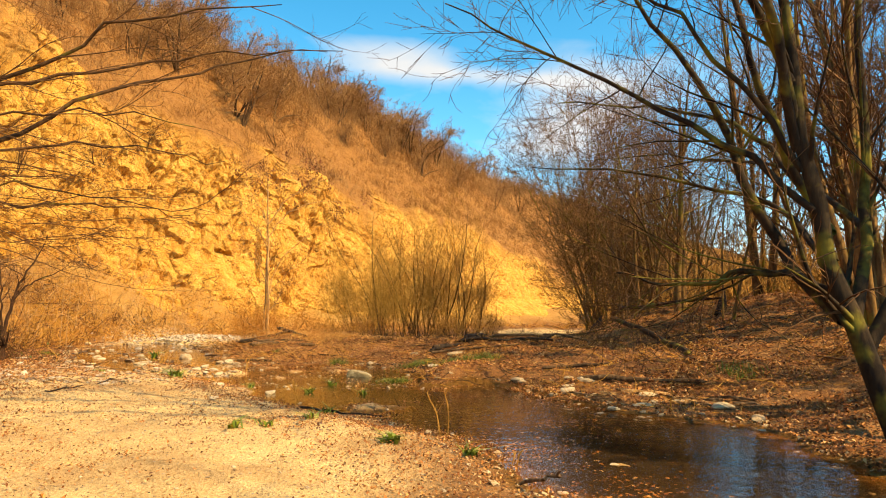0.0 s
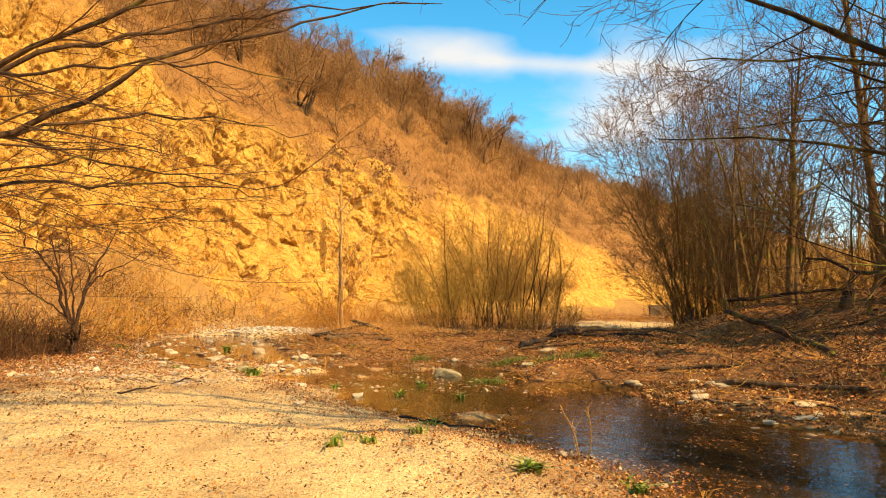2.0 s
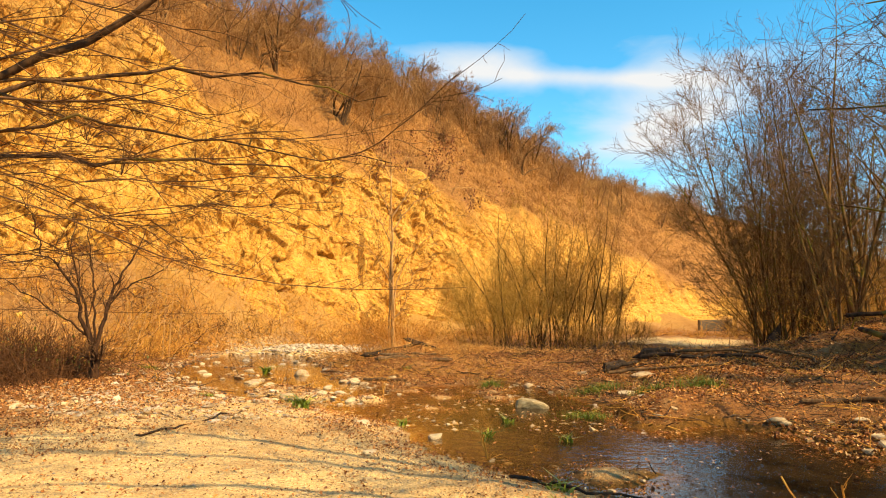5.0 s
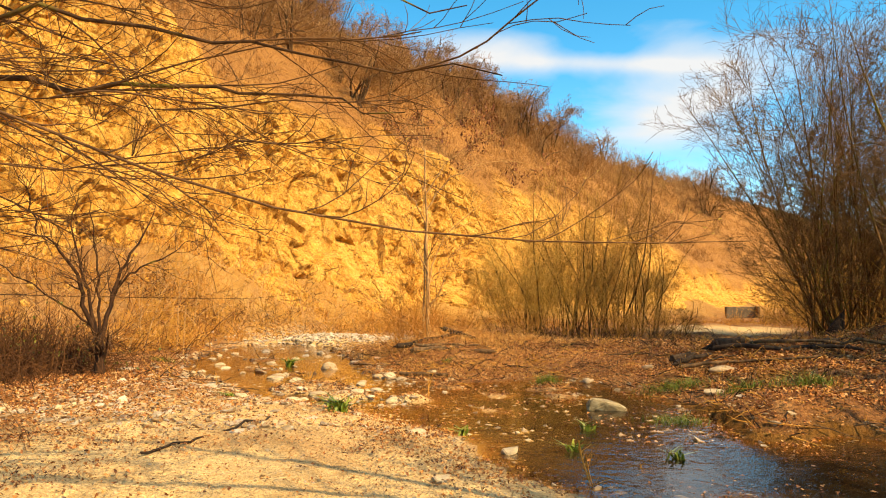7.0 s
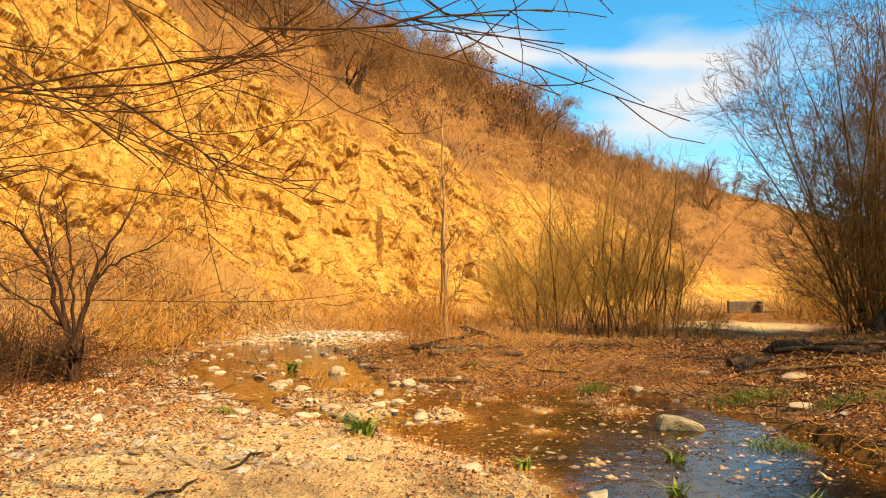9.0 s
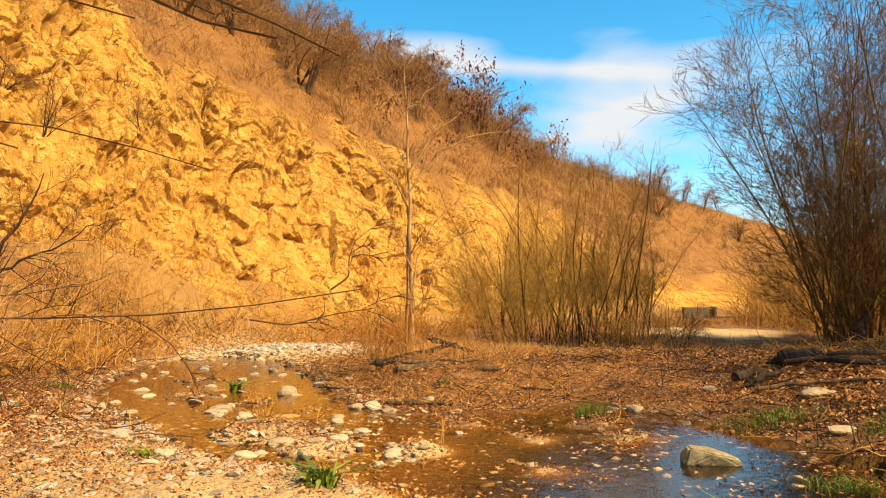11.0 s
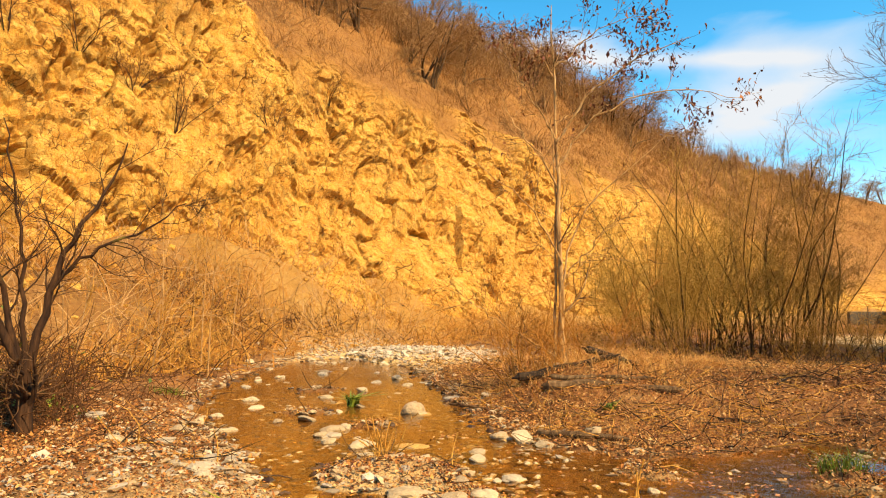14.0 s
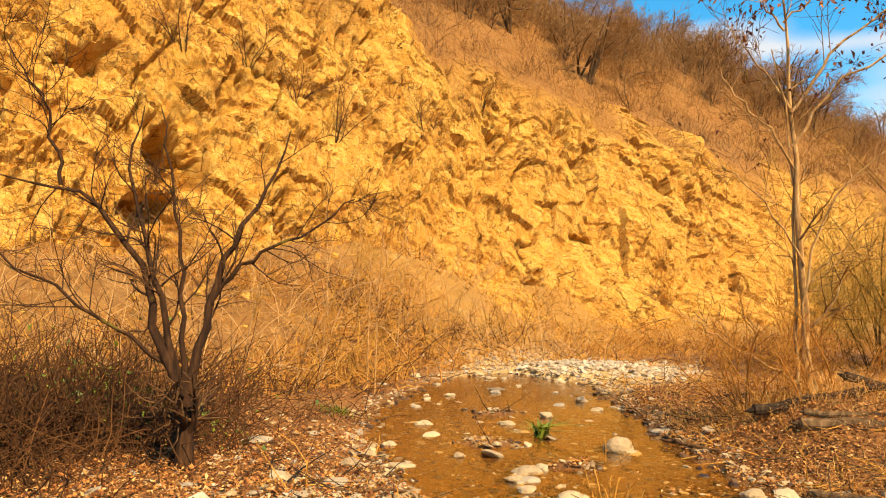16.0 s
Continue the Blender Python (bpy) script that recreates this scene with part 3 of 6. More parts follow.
# finer where the camera comes near
hs = np.concatenate([seg(0, 2, 26), seg(2, 3, 110), seg(3, 7, 640), seg(7, 9, 190), seg(9, 11, 110), np.linspace(11, 15, 80)])
hd = np.concatenate([seg(-5, 0, 44), seg(0, 6, 240), seg(6, 14, 70), seg(14, 34, 40), np.linspace(34, 60, 12)])
hs2, hd2 = [a.ravel() for a in np.meshgrid(hs, hd, indexing="ij")]
hq, hbare = hill_points(hs2, hd2)
hill = new("hillside", mesh_of("hillside", hq, grid_faces(len(hs), len(hd))[:, ::-1], m_rock, False, {"rock": np.clip(hbare, 0, 1)}))
tagged(hill, "steep ochre rock cliff under a brown wooded slope", "hillside", kind="structure")


# ---- trees ----
def tree_levels(rng, stems, levels, tip=0.0022):
    """Stems (points, radii) and their branches, level by level: (count, length, thin, angle, lift, wander, points a line)."""
    out, last = [[stems]], [stems]
    for count, length, thin, angle, lift, wander, n in levels:
        made = []
        for pts, rad in last:
            st, way, r, u = sprout(rng, pts, rad, count, 0.2, 0.98, angle, thin)
            ln = length * rng.uniform(0.5, 1.25, len(st)) * (1.15 - 0.55 * u)
            made.append(grow(rng, st, way, ln, np.maximum(r, tip * 1.6), np.full(len(st), tip), n, wander, lift))
        out.append(made)
        last = made
    return out


def single(name, pts, rad, sides, mat, parent, label=""):
    v, f = tubes([(pts, rad, sides)])
    return part(name, mesh_of(name, v, f, mat, True), parent, label)


def bare_tree(name, label, category, group, place, stems, levels, mats, seed, split=True, sides=8, tip=0.0022):
    """A leafless tree or shrub: each stem and limb a part, the fine twigs one crown."""
    rng = np.random.default_rng(seed)
    ob = thing(name, label, category, place, group)
    lv = tree_levels(rng, stems, levels, tip)
    for i in range(len(stems[0])):
        single("trunk" if i == 0 else "stem", stems[0][i : i + 1], stems[1][i : i + 1], sides, mats[0], ob)
    if split:
        for pts, rad in lv[1]:
            for i in range(len(pts)):
                single("limb", pts[i : i + 1], rad[i : i + 1], 5, mats[0], ob)
    fine = [(p, r, 3) for level in lv[2 if split else 1 :] for p, r in level]
    v, f = tubes(fine)
    tagged(part("crown", mesh_of("crown", v, f, mats[1], True), ob), kind="stuff")
    return ob, lv


def fan_stems(rng, count, spread, height, r0, lean, n=9, lift=0.5, wander=0.12, tip=0.006):
    a = rng.uniform(0, 2 * np.pi, count)
    rr = spread * np.sqrt(rng.uniform(0, 1, count))
    start = np.c_[rr * np.cos(a), rr * np.sin(a), np.full(count, -0.12)]
    k = lean * rng.uniform(0.25, 1, count)
    way = np.c_[np.cos(a) * k, np.sin(a) * k, np.ones(count)]
    return grow(rng, start, way, height * rng.uniform(0.6, 1.1, count), r0 * rng.uniform(0.6, 1.2, count), np.full(count, tip), n, wander, lift)


def stems_of(*lines, n=14):
    """Stems from (radius at foot, radius at tip, points...)."""
    return (np.concatenate([line(*l[2:], n=n) for l in lines]), np.stack([np.linspace(l[0], l[1], n) for l in lines]))


# a thicket of slender willows behind the island: olive haze on one side, darker and taller stems on the other
def willow_stems(rng, thin, stout, spread, height):
    """Many thin canes and a few stout dark stems, of very uneven height."""
    n = thin + stout
    a = rng.uniform(0, 2 * np.pi, n)
    rr = spread * np.sqrt(rng.uniform(0, 1, n))
    h = height * np.r_[rng.uniform(0.35, 1.0, thin), rng.uniform(0.75, 1.15, stout)]
    k = np.r_[rng.uniform(0.1, 0.6, thin), rng.uniform(0.05, 0.35, stout)]
    start = np.c_[rr * np.cos(a), rr * np.sin(a), np.full(n, -0.12)]
    r0 = np.r_[rng.uniform(0.006, 0.013, thin), rng.uniform(0.022, 0.04, stout)]
    return grow(rng, start, np.c_[np.cos(a) * k, np.sin(a) * k, np.ones(n)], h, r0, np.full(n, 0.003), 11, 0.26, 0.4)


for i, (x, y, n, big, sp, h) in enumerate([(-0.7, 28.2, 18, 0, 0.9, 3.7), (0.4, 28.4, 16, 4, 0.9, 5.0), (1.7, 28.8, 12, 8, 1.0, 6.0), (2.9, 29.4, 11, 8, 0.9, 5.6), (1.0, 30.8, 9, 7, 1.0, 6.2),
                                           (2.5, 31.4, 9, 7, 1.0, 6.0), (3.8, 30.8, 12, 4, 0.7, 4.3), (-0.4, 30.6, 10, 2, 0.9, 4.4)]):
    rng = np.random.default_rng(100 + i)
    bare_tree("willow_shrub", "leafless olive-brown willow shrub with many slender stems", "shrub", "willows", (x, y, floor_at(x, y)), willow_stems(rng, n, big, sp, h),
              [(16, 1.3, 0.42, (15, 50), 0.35, 0.26, 5), (7, 0.65, 0.6, (18, 55), 0.25, 0.3, 3)], (m_stem, m_willow if i in (0, 1, 7, 4) else m_thicket), 100 + i, False, 5, 0.0024)
for i, (x, y, n, h) in enumerate([(3.3, 26.9, 16, 1.7), (2.5, 27.3, 12, 1.4), (4.2, 27.4, 14, 1.5), (-0.2, 27.2, 10, 1.2)]):
    rng = np.random.default_rng(130 + i)
    bare_tree("low_shrub", "low dark leafless shrub in front of the willows", "shrub", "low shrubs", (x, y, floor_at(x, y)), fan_stems(rng, n, 0.4, h, 0.011, 0.9, wander=0.3),
              [(9, 0.6, 0.5, (25, 60), 0.2, 0.3, 5), (5, 0.3, 0.6, (25, 60), 0.1, 0.3, 4)], (m_stem, m_thicket), 130 + i, False, 5, 0.0024)

# the slim tree on the island, with a few dead leaves left at its top
st = stems_of((0.054, 0.006, (0.05, 0, -0.2), (0.02, 0.02, 1.0), (0.03, 0, 2.0), (-0.02, 0.02, 3.2), (-0.06, 0, 4.4), (-0.08, 0, 5.6)),
              (0.026, 0.005, (-0.08, 0.03, -0.1), (-0.03, 0.04, 1.1), (-0.06, 0.03, 2.2), (-0.02, 0.02, 3.3), (-0.2, 0.02, 4.3)),
              (0.022, 0.005, (0.14, -0.03, -0.1), (0.02, 0.0, 1.0), (0.11, 0.02, 1.9), (0.16, 0.0, 2.15), (0.55, -0.05, 2.7), (1.1, -0.1, 3.1), (1.6, -0.15, 3.6)),
              (0.014, 0.003, (0.06, -0.03, 1.7), (-0.35, -0.1, 2.5), (-0.95, -0.15, 3.0), (-1.3, -0.2, 3.2)),
              (0.018, 0.004, (0.03, 0, 2.75), (-0.25, -0.05, 3.3), (-0.6, -0.1, 3.7), (-0.85, -0.1, 4.2)),
              (0.016, 0.004, (-0.03, 0, 3.55), (-0.3, 0.05, 4.1), (-0.75, 0, 4.75)),
              (0.020, 0.004, (-0.02, 0, 3.5), (0.3, 0, 4.0), (0.75, 0, 4.45), (1.2, 0, 4.75), (1.9, 0, 5.0)),
              (0.019, 0.003, (-0.02, 0.02, 3.1), (0.4, 0.1, 3.75), (1.1, 0.15, 4.25), (1.9, 0.2, 4.3), (2.7, 0.2, 4.12)),
              (0.013, 0.003, (-0.06, 0, 4.5), (-0.35, 0, 5.0), (-0.75, 0, 5.4)),
              (0.013, 0.003, (-0.07, 0, 4.6), (0.3, 0, 4.95), (0.8, 0, 5.3), (1.3, 0, 5.35)),
              (0.018, 0.004, (-0.05, -0.02, 0.35), (-0.5, -0.1, 0.65), (-0.9, -0.15, 0.85), (-1.35, -0.2, 1.25)),
              (0.012, 0.003, (0.05, 0, 1.5), (0.4, -0.05, 1.85), (0.8, -0.1, 2.3)))
st[0][:, 1:-1] += np.random.default_rng(13).normal(0, 0.018, st[0][:, 1:-1].shape)
slim, lv = bare_tree("slim_tree", "slim pale-barked tree with a few reddish dead leaves", "tree", "", (-3.33, 20.0, 0.32), st,
                     [(8, 0.85, 0.4, (30, 65), 0.35, 0.25, 7), (7, 0.4, 0.6, (25, 55), 0.1, 0.28, 5)], (m_palebark, m_twig), 7)

# shrubs round its foot
for i, (x, y, n, h) in enumerate([(-3.85, 20.2, 12, 1.5), (-2.9, 20.6, 12, 1.7), (-3.5, 19.7, 8, 1.0)]):
    rng = np.random.default_rng(150 + i)
    bare_tree("low_shrub", "low leafless shrub round the slim tree's foot", "shrub", "low shrubs", (x, y, floor_at(x, y)), fan_stems(rng, n, 0.25, h, 0.01, 0.8, wander=0.25),
              [(8, 0.6, 0.5, (25, 55), 0.3, 0.25, 5), (4, 0.3, 0.6, (25, 55), 0.2, 0.25, 4)], (m_rust, m_rust), 150 + i, False, 5, 0.0018)

# young forked tree on the near bank
st = stems_of((0.088, 0.052, (0, 0, -0.15), (-0.02, 0, 0.35), (-0.03, -0.02, 0.72)),
              (0.044, 0.006, (-0.05, -0.03, 0.6), (-0.17, -0.15, 1.05), (-0.28, -0.27, 1.62), (-0.55, -0.55, 2.25), (-0.95, -1.05, 2.32)),
              (0.033, 0.005, (-0.05, -0.03, 0.65), (-0.2, -0.2, 1.5), (-0.36, -0.36, 2.3), (-0.3, -0.3, 3.0)),
              (0.044, 0.006, (0.0, 0.0, 0.6), (0.06, 0.05, 0.95), (0.13, 0.11, 1.55), (0.3, 0.24, 2.05), (0.52, 0.42, 2.4), (0.6, 0.5, 2.9)),
              (0.022, 0.005, (0.1, 0.1, 1.4), (0.3, 0.25, 1.7), (0.6, 0.45, 1.85), (1.1, 0.8, 2.3)),
              (0.026, 0.005, (-0.02, -0.02, 0.7), (-0.04, -0.04, 1.4), (-0.1, -0.1, 2.2), (-0.22, -0.2, 3.0)),
              (0.02, 0.005, (-0.05, -0.03, 0.75), (-0.4, -0.4, 1.15), (-0.8, -0.85, 1.6), (-1.3, -1.3, 1.95)),
              (0.016, 0.004, (-0.7, -0.72, 2.28), (-0.8, -0.8, 2.9), (-0.95, -1.1, 3.4)))
st[0][1:, 2:-1] += np.random.default_rng(14).normal(0, 0.022, st[0][1:, 2:-1].shape)
bare_tree("young_tree", "dark leafless young tree with a forked trunk beside the gravel", "tree", "", (-8.36, 15.82, floor_at(-8.36, 15.82)), st,
          [(10, 0.75, 0.42, (30, 65), 0.4, 0.35, 6), (8, 0.35, 0.6, (30, 60), 0.2, 0.3, 4)], (m_bark, m_twig), 8)

# right bank: tall many-stemmed trees, the foremost fanning out over the valley
FAN_TREES = [(9.6, 27.4, 11, 1.0, 9.8, 0.05, 0.5), (11.2, 29.2, 8, 0.8, 11.0, 0.055, 0.34), (12.9, 30.6, 6, 0.8, 11.0, 0.055, 0.3), (9.0, 22.4, 4, 0.5, 9.5, 0.065, 0.3)]
BANK_TREES = [(9.05, 19.5, 2, 0.15, 11.5, 0.11, 0.1), (11.6, 25.4, 6, 0.6, 10.5, 0.065, 0.35), (11.3, 18.9, 2, 0.2, 12, 0.13, 0.15), (10.3, 23.5, 4, 0.5, 10, 0.08, 0.25), (12.8,
    21.5, 3, 0.5, 11, 0.09, 0.25), (12.4, 29.5, 5, 0.6, 10.5, 0.07, 0.35), (14.5, 17.5, 3, 0.4, 12, 0.11, 0.2), (13.2, 26, 4, 0.6, 10.5, 0.08, 0.3), (13.0, 14.0, 2, 0.3, 11, 0.12,
    0.2), (16.5, 21, 3, 0.5, 11, 0.1, 0.25)]
BANK_SHRUBS = [(10.6, 15.2, 2, 0.2, 9, 0.09, 0.2), (10.8, 29.6, 8, 0.7, 6.0, 0.02, 0.6), (9.4, 26.6, 16, 0.7, 5.0, 0.022, 1.0), (8.9, 27.8, 10, 0.6, 6.0, 0.028, 0.75), (10.6, 28.4, 9, 0.9, 9.0, 0.04, 0.3), (7.6, 20.2, 3, 0.3, 4.6, 0.035, 0.5), (8.4, 15.8,
    2, 0.2, 5.5, 0.045, 0.4)]
for i, (x, y, n, sp, h, r, l) in enumerate(FAN_TREES + BANK_TREES + BANK_SHRUBS):
    rng = np.random.default_rng(200 + i)
    st = fan_stems(rng, n, sp, h, r, l, 12, 0.10 if i not in (0, 1, 2) else 0.2, 0.10)
    label = "tall leafless tree with two grey-brown trunks on the leafy bank" if n == 2 else "leafless tree with many slender stems on the leafy bank"
    lean = 0.35 if i < 3 else 0.3 if n > 8 else 0.5
    bare_tree("bank_tree", label, "tree", "bank trees", (x, y, floor_at(x, y)), st,
              [(19 if i < 3 else 12 if n > 3 else 22, (0.32 if i < 3 else 0.26) * h, 0.42, (30, 72), lean, 0.14, 7), (8 if i < 3 else 6, 0.12 * h, 0.5, (22, 50), 0.3, 0.16, 4), (3 if i < 3 else 2, 0.06 * h, 0.7, (22, 48), 0.2, 0.2, 3)],
              (m_treebark, m_banktwig), 200 + i, True, 7, 0.0036)

# the big mossy tree at the pool
bx, by = 4.75, 5.7
st = stems_of((0.115, 0.018, (0.05, -0.05, -0.35), (-0.14, 0.09, 0.72), (-0.23, 0.16, 1.02), (-0.39, 0.28, 1.51), (-0.45, 0.32, 2.08), (-0.59, 0.42, 2.58), (-0.66, 0.47, 2.99),
               (-0.69, 0.48, 3.74), (-0.73, 0.5, 4.63), (-0.6, 0.6, 7.2)),
              (0.075, 0.012, (-0.36, 0.3, 1.35), (-0.45, 0.85, 1.75), (-0.40, 1.15, 1.97), (-0.62, 1.38, 2.67), (-0.9, 1.54, 3.61), (-1.44, 1.8, 4.77), (-2.2, 2.1, 5.9)),
              (0.06, 0.012, (-0.42, 0.35, 1.9), (-0.41, 0.78, 2.76), (-0.74, 0.99, 3.72), (-0.87, 1.07, 4.49), (-1.0, 1.2, 5.6), (-1.1, 1.3, 7.0)),
              (0.045, 0.010, (-0.4, 0.35, 1.6), (-0.75, 0.9, 1.86), (-1.03, 1.16, 1.77), (-1.55, 1.41, 1.65), (-2.1, 1.64, 1.84)),
              (0.065, 0.012, (-0.3, 0.25, 1.3), (0.1, 0.5, 2.2), (0.3, 0.7, 3.4), (0.35, 0.9, 5.0), (0.6, 1.0, 7.0)),
              (0.04, 0.008, (-0.55, 0.4, 2.4), (-1.2, 0.9, 3.2), (-2.1, 1.4, 3.9), (-3.2, 1.9, 4.6), (-4.0, 2.3, 5.2)),
              (0.035, 0.008, (-0.62, 0.45, 2.8), (-1.3, 0.6, 3.9), (-2.1, 0.8, 4.8), (-3.0, 1.0, 5.6)),
              # three high boughs, unseen overhead, added to streak the left bank with shadow
              (0.05, 0.010, (-0.66, 0.47, 3.0), (-1.5, -0.2, 5.2), (-2.8, -0.8, 6.6), (-4.2, -1.5, 7.3), (-5.6, -2.0, 7.6)),
              (0.05, 0.010, (-0.69, 0.48, 3.7), (-1.6, 0.6, 6.0), (-3.0, 0.8, 7.2), (-4.6, 1.0, 7.8), (-6.0, 1.2, 8.0)),
              (0.05, 0.010, (-0.66, 0.47, 3.3), (-1.3, 0.2, 5.6), (-2.6, 0.0, 7.0), (-4.4, -0.4, 7.8), (-6.0, -0.6, 8.2)),
              (0.07, 0.015, (-0.2, 0.2, 1.1), (0.3, 0.2, 1.9), (0.7, 0.3, 3.0), (1.0, 0.4, 4.6), (1.1, 0.5, 6.5)),
              (0.042, 0.008, (-0.2, 0.45, 1.7), (0.2, 2.2, 2.8), (-0.7, 4.2, 3.5), (-2.1, 5.8, 3.9)),
              (0.042, 0.008, (-0.3, 0.5, 2.2), (0.0, 2.0, 3.6), (-0.7, 3.6, 4.4), (-1.9, 4.9, 4.8)),
              (0.040, 0.008, (0.1, 0.5, 2.2), (0.8, 2.8, 3.4), (0.5, 5.0, 4.0), (-0.6, 6.8, 4.3)))
st[0][:, 2:-1] += np.random.default_rng(15).normal(0, 0.03, st[0][:, 2:-1].shape)
bare_tree("pool_tree", "dark leaning tree with yellow-green moss at the pool", "tree", "", (bx, by, 0.05), st,
          [(13, 1.9, 0.36, (28, 65), 0.15, 0.2, 9), (7, 0.9, 0.5, (25, 55), 0.1, 0.22, 6), (3, 0.4, 0.7, (25, 50), 0.1, 0.2, 4)], (m_mossbark, m_twig), 9, True, 10)

m_bud, t, b, p = material("opening_bud", 0.6, 0.3)
t.links.new(ramp(t, random_of(t, "Island"), (0.0, (0.34, 0.15, 0.03)), (0.6, (0.44, 0.28, 0.05)), (1.0, (0.50, 0.42, 0.09))), b.inputs["Base Color"])
# the tree whose boughs hang over the gravel bank; two low boughs cross the way at eye height
bx, by = -7.2, 7.4
st = stems_of((0.20, 0.10, (0, 0, -0.2), (0.1, 0, 1.2), (0.2, 0.1, 2.4), (0.3, 0.2, 4.0), (0.2, 0.3, 6.5)),
              (0.045, 0.005, (0.15, 0.05, 1.9), (1.4, 0.4, 2.75), (2.8, 0.7, 3.4), (3.7, 0.9, 4.1), (4.6, 1.4, 4.4), (5.6, 1.9, 5.1), (6.6, 2.2, 5.2)),
              (0.045, 0.005, (0.15, 0.05, 2.1), (1.4, 0.2, 3.0), (2.2, 0.3, 3.7), (3.2, 0.2, 4.0), (4.4, 0.2, 4.7), (6.0, 0.3, 5.0)),
              (0.035, 0.004, (0.1, 0.05, 1.6), (1.2, 0.7, 2.3), (2.4, 1.2, 2.75), (3.6, 1.6, 2.8), (4.6, 1.9, 2.7)),
              (0.035, 0.004, (0.15, 0.05, 2.2), (1.5, 0.9, 3.1), (2.7, 1.5, 3.5), (3.9, 1.9, 3.6), (5.0, 2.1, 3.5)),
              (0.04, 0.004, (0.2, 0.1, 2.6), (1.6, 0.7, 3.8), (3.2, 1.2, 4.3), (4.6, 1.7, 4.9), (6.4, 2.0, 5.1)),
              (0.009, 0.0012, (0.1, -0.1, 1.7), (1.6, -0.5, 2.25), (3.2, -0.9, 2.15), (4.0, -1.05, 1.95), (4.41, -1.02, 1.73), (4.68, -1.01, 1.66), (4.9, -0.98, 1.63), (5.2, -0.9, 1.615), (5.45, -0.8, 1.62), (5.75, -0.7, 1.64)),
              (0.0055, 0.0009, (0.1, 0.2, 1.2), (1.2, 0.9, 1.55), (2.4, 1.5, 1.5), (3.61, 1.86, 1.48), (3.74, 1.82, 1.47), (3.84, 1.78, 1.48), (3.86, 1.76, 1.51), (3.94, 1.73, 1.52), (3.99, 1.70, 1.53), (4.04, 1.67, 1.53)),
              (0.0016, 0.0006, (3.99, 1.70, 1.53), (4.02, 1.69, 1.55), (4.02, 1.69, 1.58), (4.03, 1.69, 1.61)),
              (0.0016, 0.0006, (3.84, 1.78, 1.48), (3.91, 1.77, 1.47), (3.99, 1.75, 1.49), (4.06, 1.73, 1.50)),
              (0.009, 0.0015, (0.15, 0.1, 1.5), (1.2, 1.2, 1.8), (2.0, 1.8, 2.0), (2.8, 2.3, 2.05), (3.5, 2.6, 1.9)),
              (0.022, 0.003, (0.15, 0.1, 2.0), (1.5, 0.5, 2.5), (2.6, 0.6, 2.9), (3.8, 0.8, 2.8), (5.2, 0.9, 2.6)),
              # next three boughs lie above the view, added to throw shadow on the gravel
              (0.05, 0.006, (0.25, 0.2, 4.0), (1.8, -0.2, 5.2), (3.6, -0.8, 6.0), (5.4, -1.2, 6.4), (7.0, -1.8, 6.5)),
              (0.05, 0.006, (0.2, 0.2, 4.6), (1.6, -0.8, 5.6), (3.2, -1.8, 6.3), (4.8, -2.9, 6.6), (6.2, -3.8, 6.8)),
              (0.05, 0.006, (0.2, 0.2, 4.3), (1.8, 0.6, 5.4), (3.4, 0.9, 6.0), (5.0, 0.9, 6.4), (6.8, 0.6, 6.7)),
              (0.03, 0.004, (0.15, 0.0, 2.0), (1.5, -0.5, 2.7), (2.9, -0.9, 3.2), (4.2, -1.0, 3.3), (5.4, -0.9, 3.2)),
              (0.010, 0.0015, (0.1, 0.1, 1.9), (1.4, 0.5, 2.6), (2.4, 0.8, 2.75), (3.2, 1.0, 2.55), (3.9, 1.1, 2.3)),
              (0.010, 0.0015, (0.1, 0.1, 1.7), (1.3, 0.2, 2.3), (2.5, 0.4, 2.5), (3.4, 0.5, 2.35), (4.1, 0.6, 2.2)),
              (0.008, 0.0012, (0.1, 0.1, 1.6), (1.2, 0.9, 2.0), (2.2, 1.4, 2.3), (3.0, 1.7, 2.25), (3.6, 1.8, 2.1)),
              n=22)
wob = np.random.default_rng(12).normal(0, 0.035, st[0].shape)
wob[[0, 6, 7, 8, 9]], wob[:, 0], wob[:, -1] = 0, 0, 0
st[0][:] += wob
rng = np.random.default_rng(11)
overhang = thing("overhanging_tree", "leafless tree with long drooping boughs over the gravel bank", "tree", (bx, by, 0))
for i in range(len(st[0])):
    single("trunk" if i == 0 else "bough", st[0][i : i + 1], st[1][i : i + 1], 9, m_twig if i in (6, 7, 8, 9) else m_bough, overhang)
dense = [i for i in range(1, len(st[0])) if i not in (6, 7, 8, 9)]
boughs = (st[0][dense], st[1][dense])
eye_line = np.array([(-2.2, 5.3, 1.5), (-2.45, 5.9, 1.5), (-2.7, 6.5, 1.5), (-2.9, 7.1, 1.5), (-3.05, 7.7, 1.5), (-3.03, 8.3, 1.5), (-3.0, 8.8, 1.5), (-3.05, 9.3, 1.5), (-3.3, 9.8, 1.5), (-3.6, 10.3, 1.5), (-4.0, 10.9, 1.5), (-4.3, 11.35, 1.5)]) - (bx, by, 0)


def within_reach(pts, rad, north, room=0.3):
    """Leaves out twigs that would brush the walker's face or reach past the tree's spread."""
    d = np.linalg.norm(pts[:, :, None] - eye_line[None, None], axis=-1).min((1, 2))
    ok = (d > room) & (pts[:, :, 1].max(1) + by < north)
    return pts[ok], rad[ok]


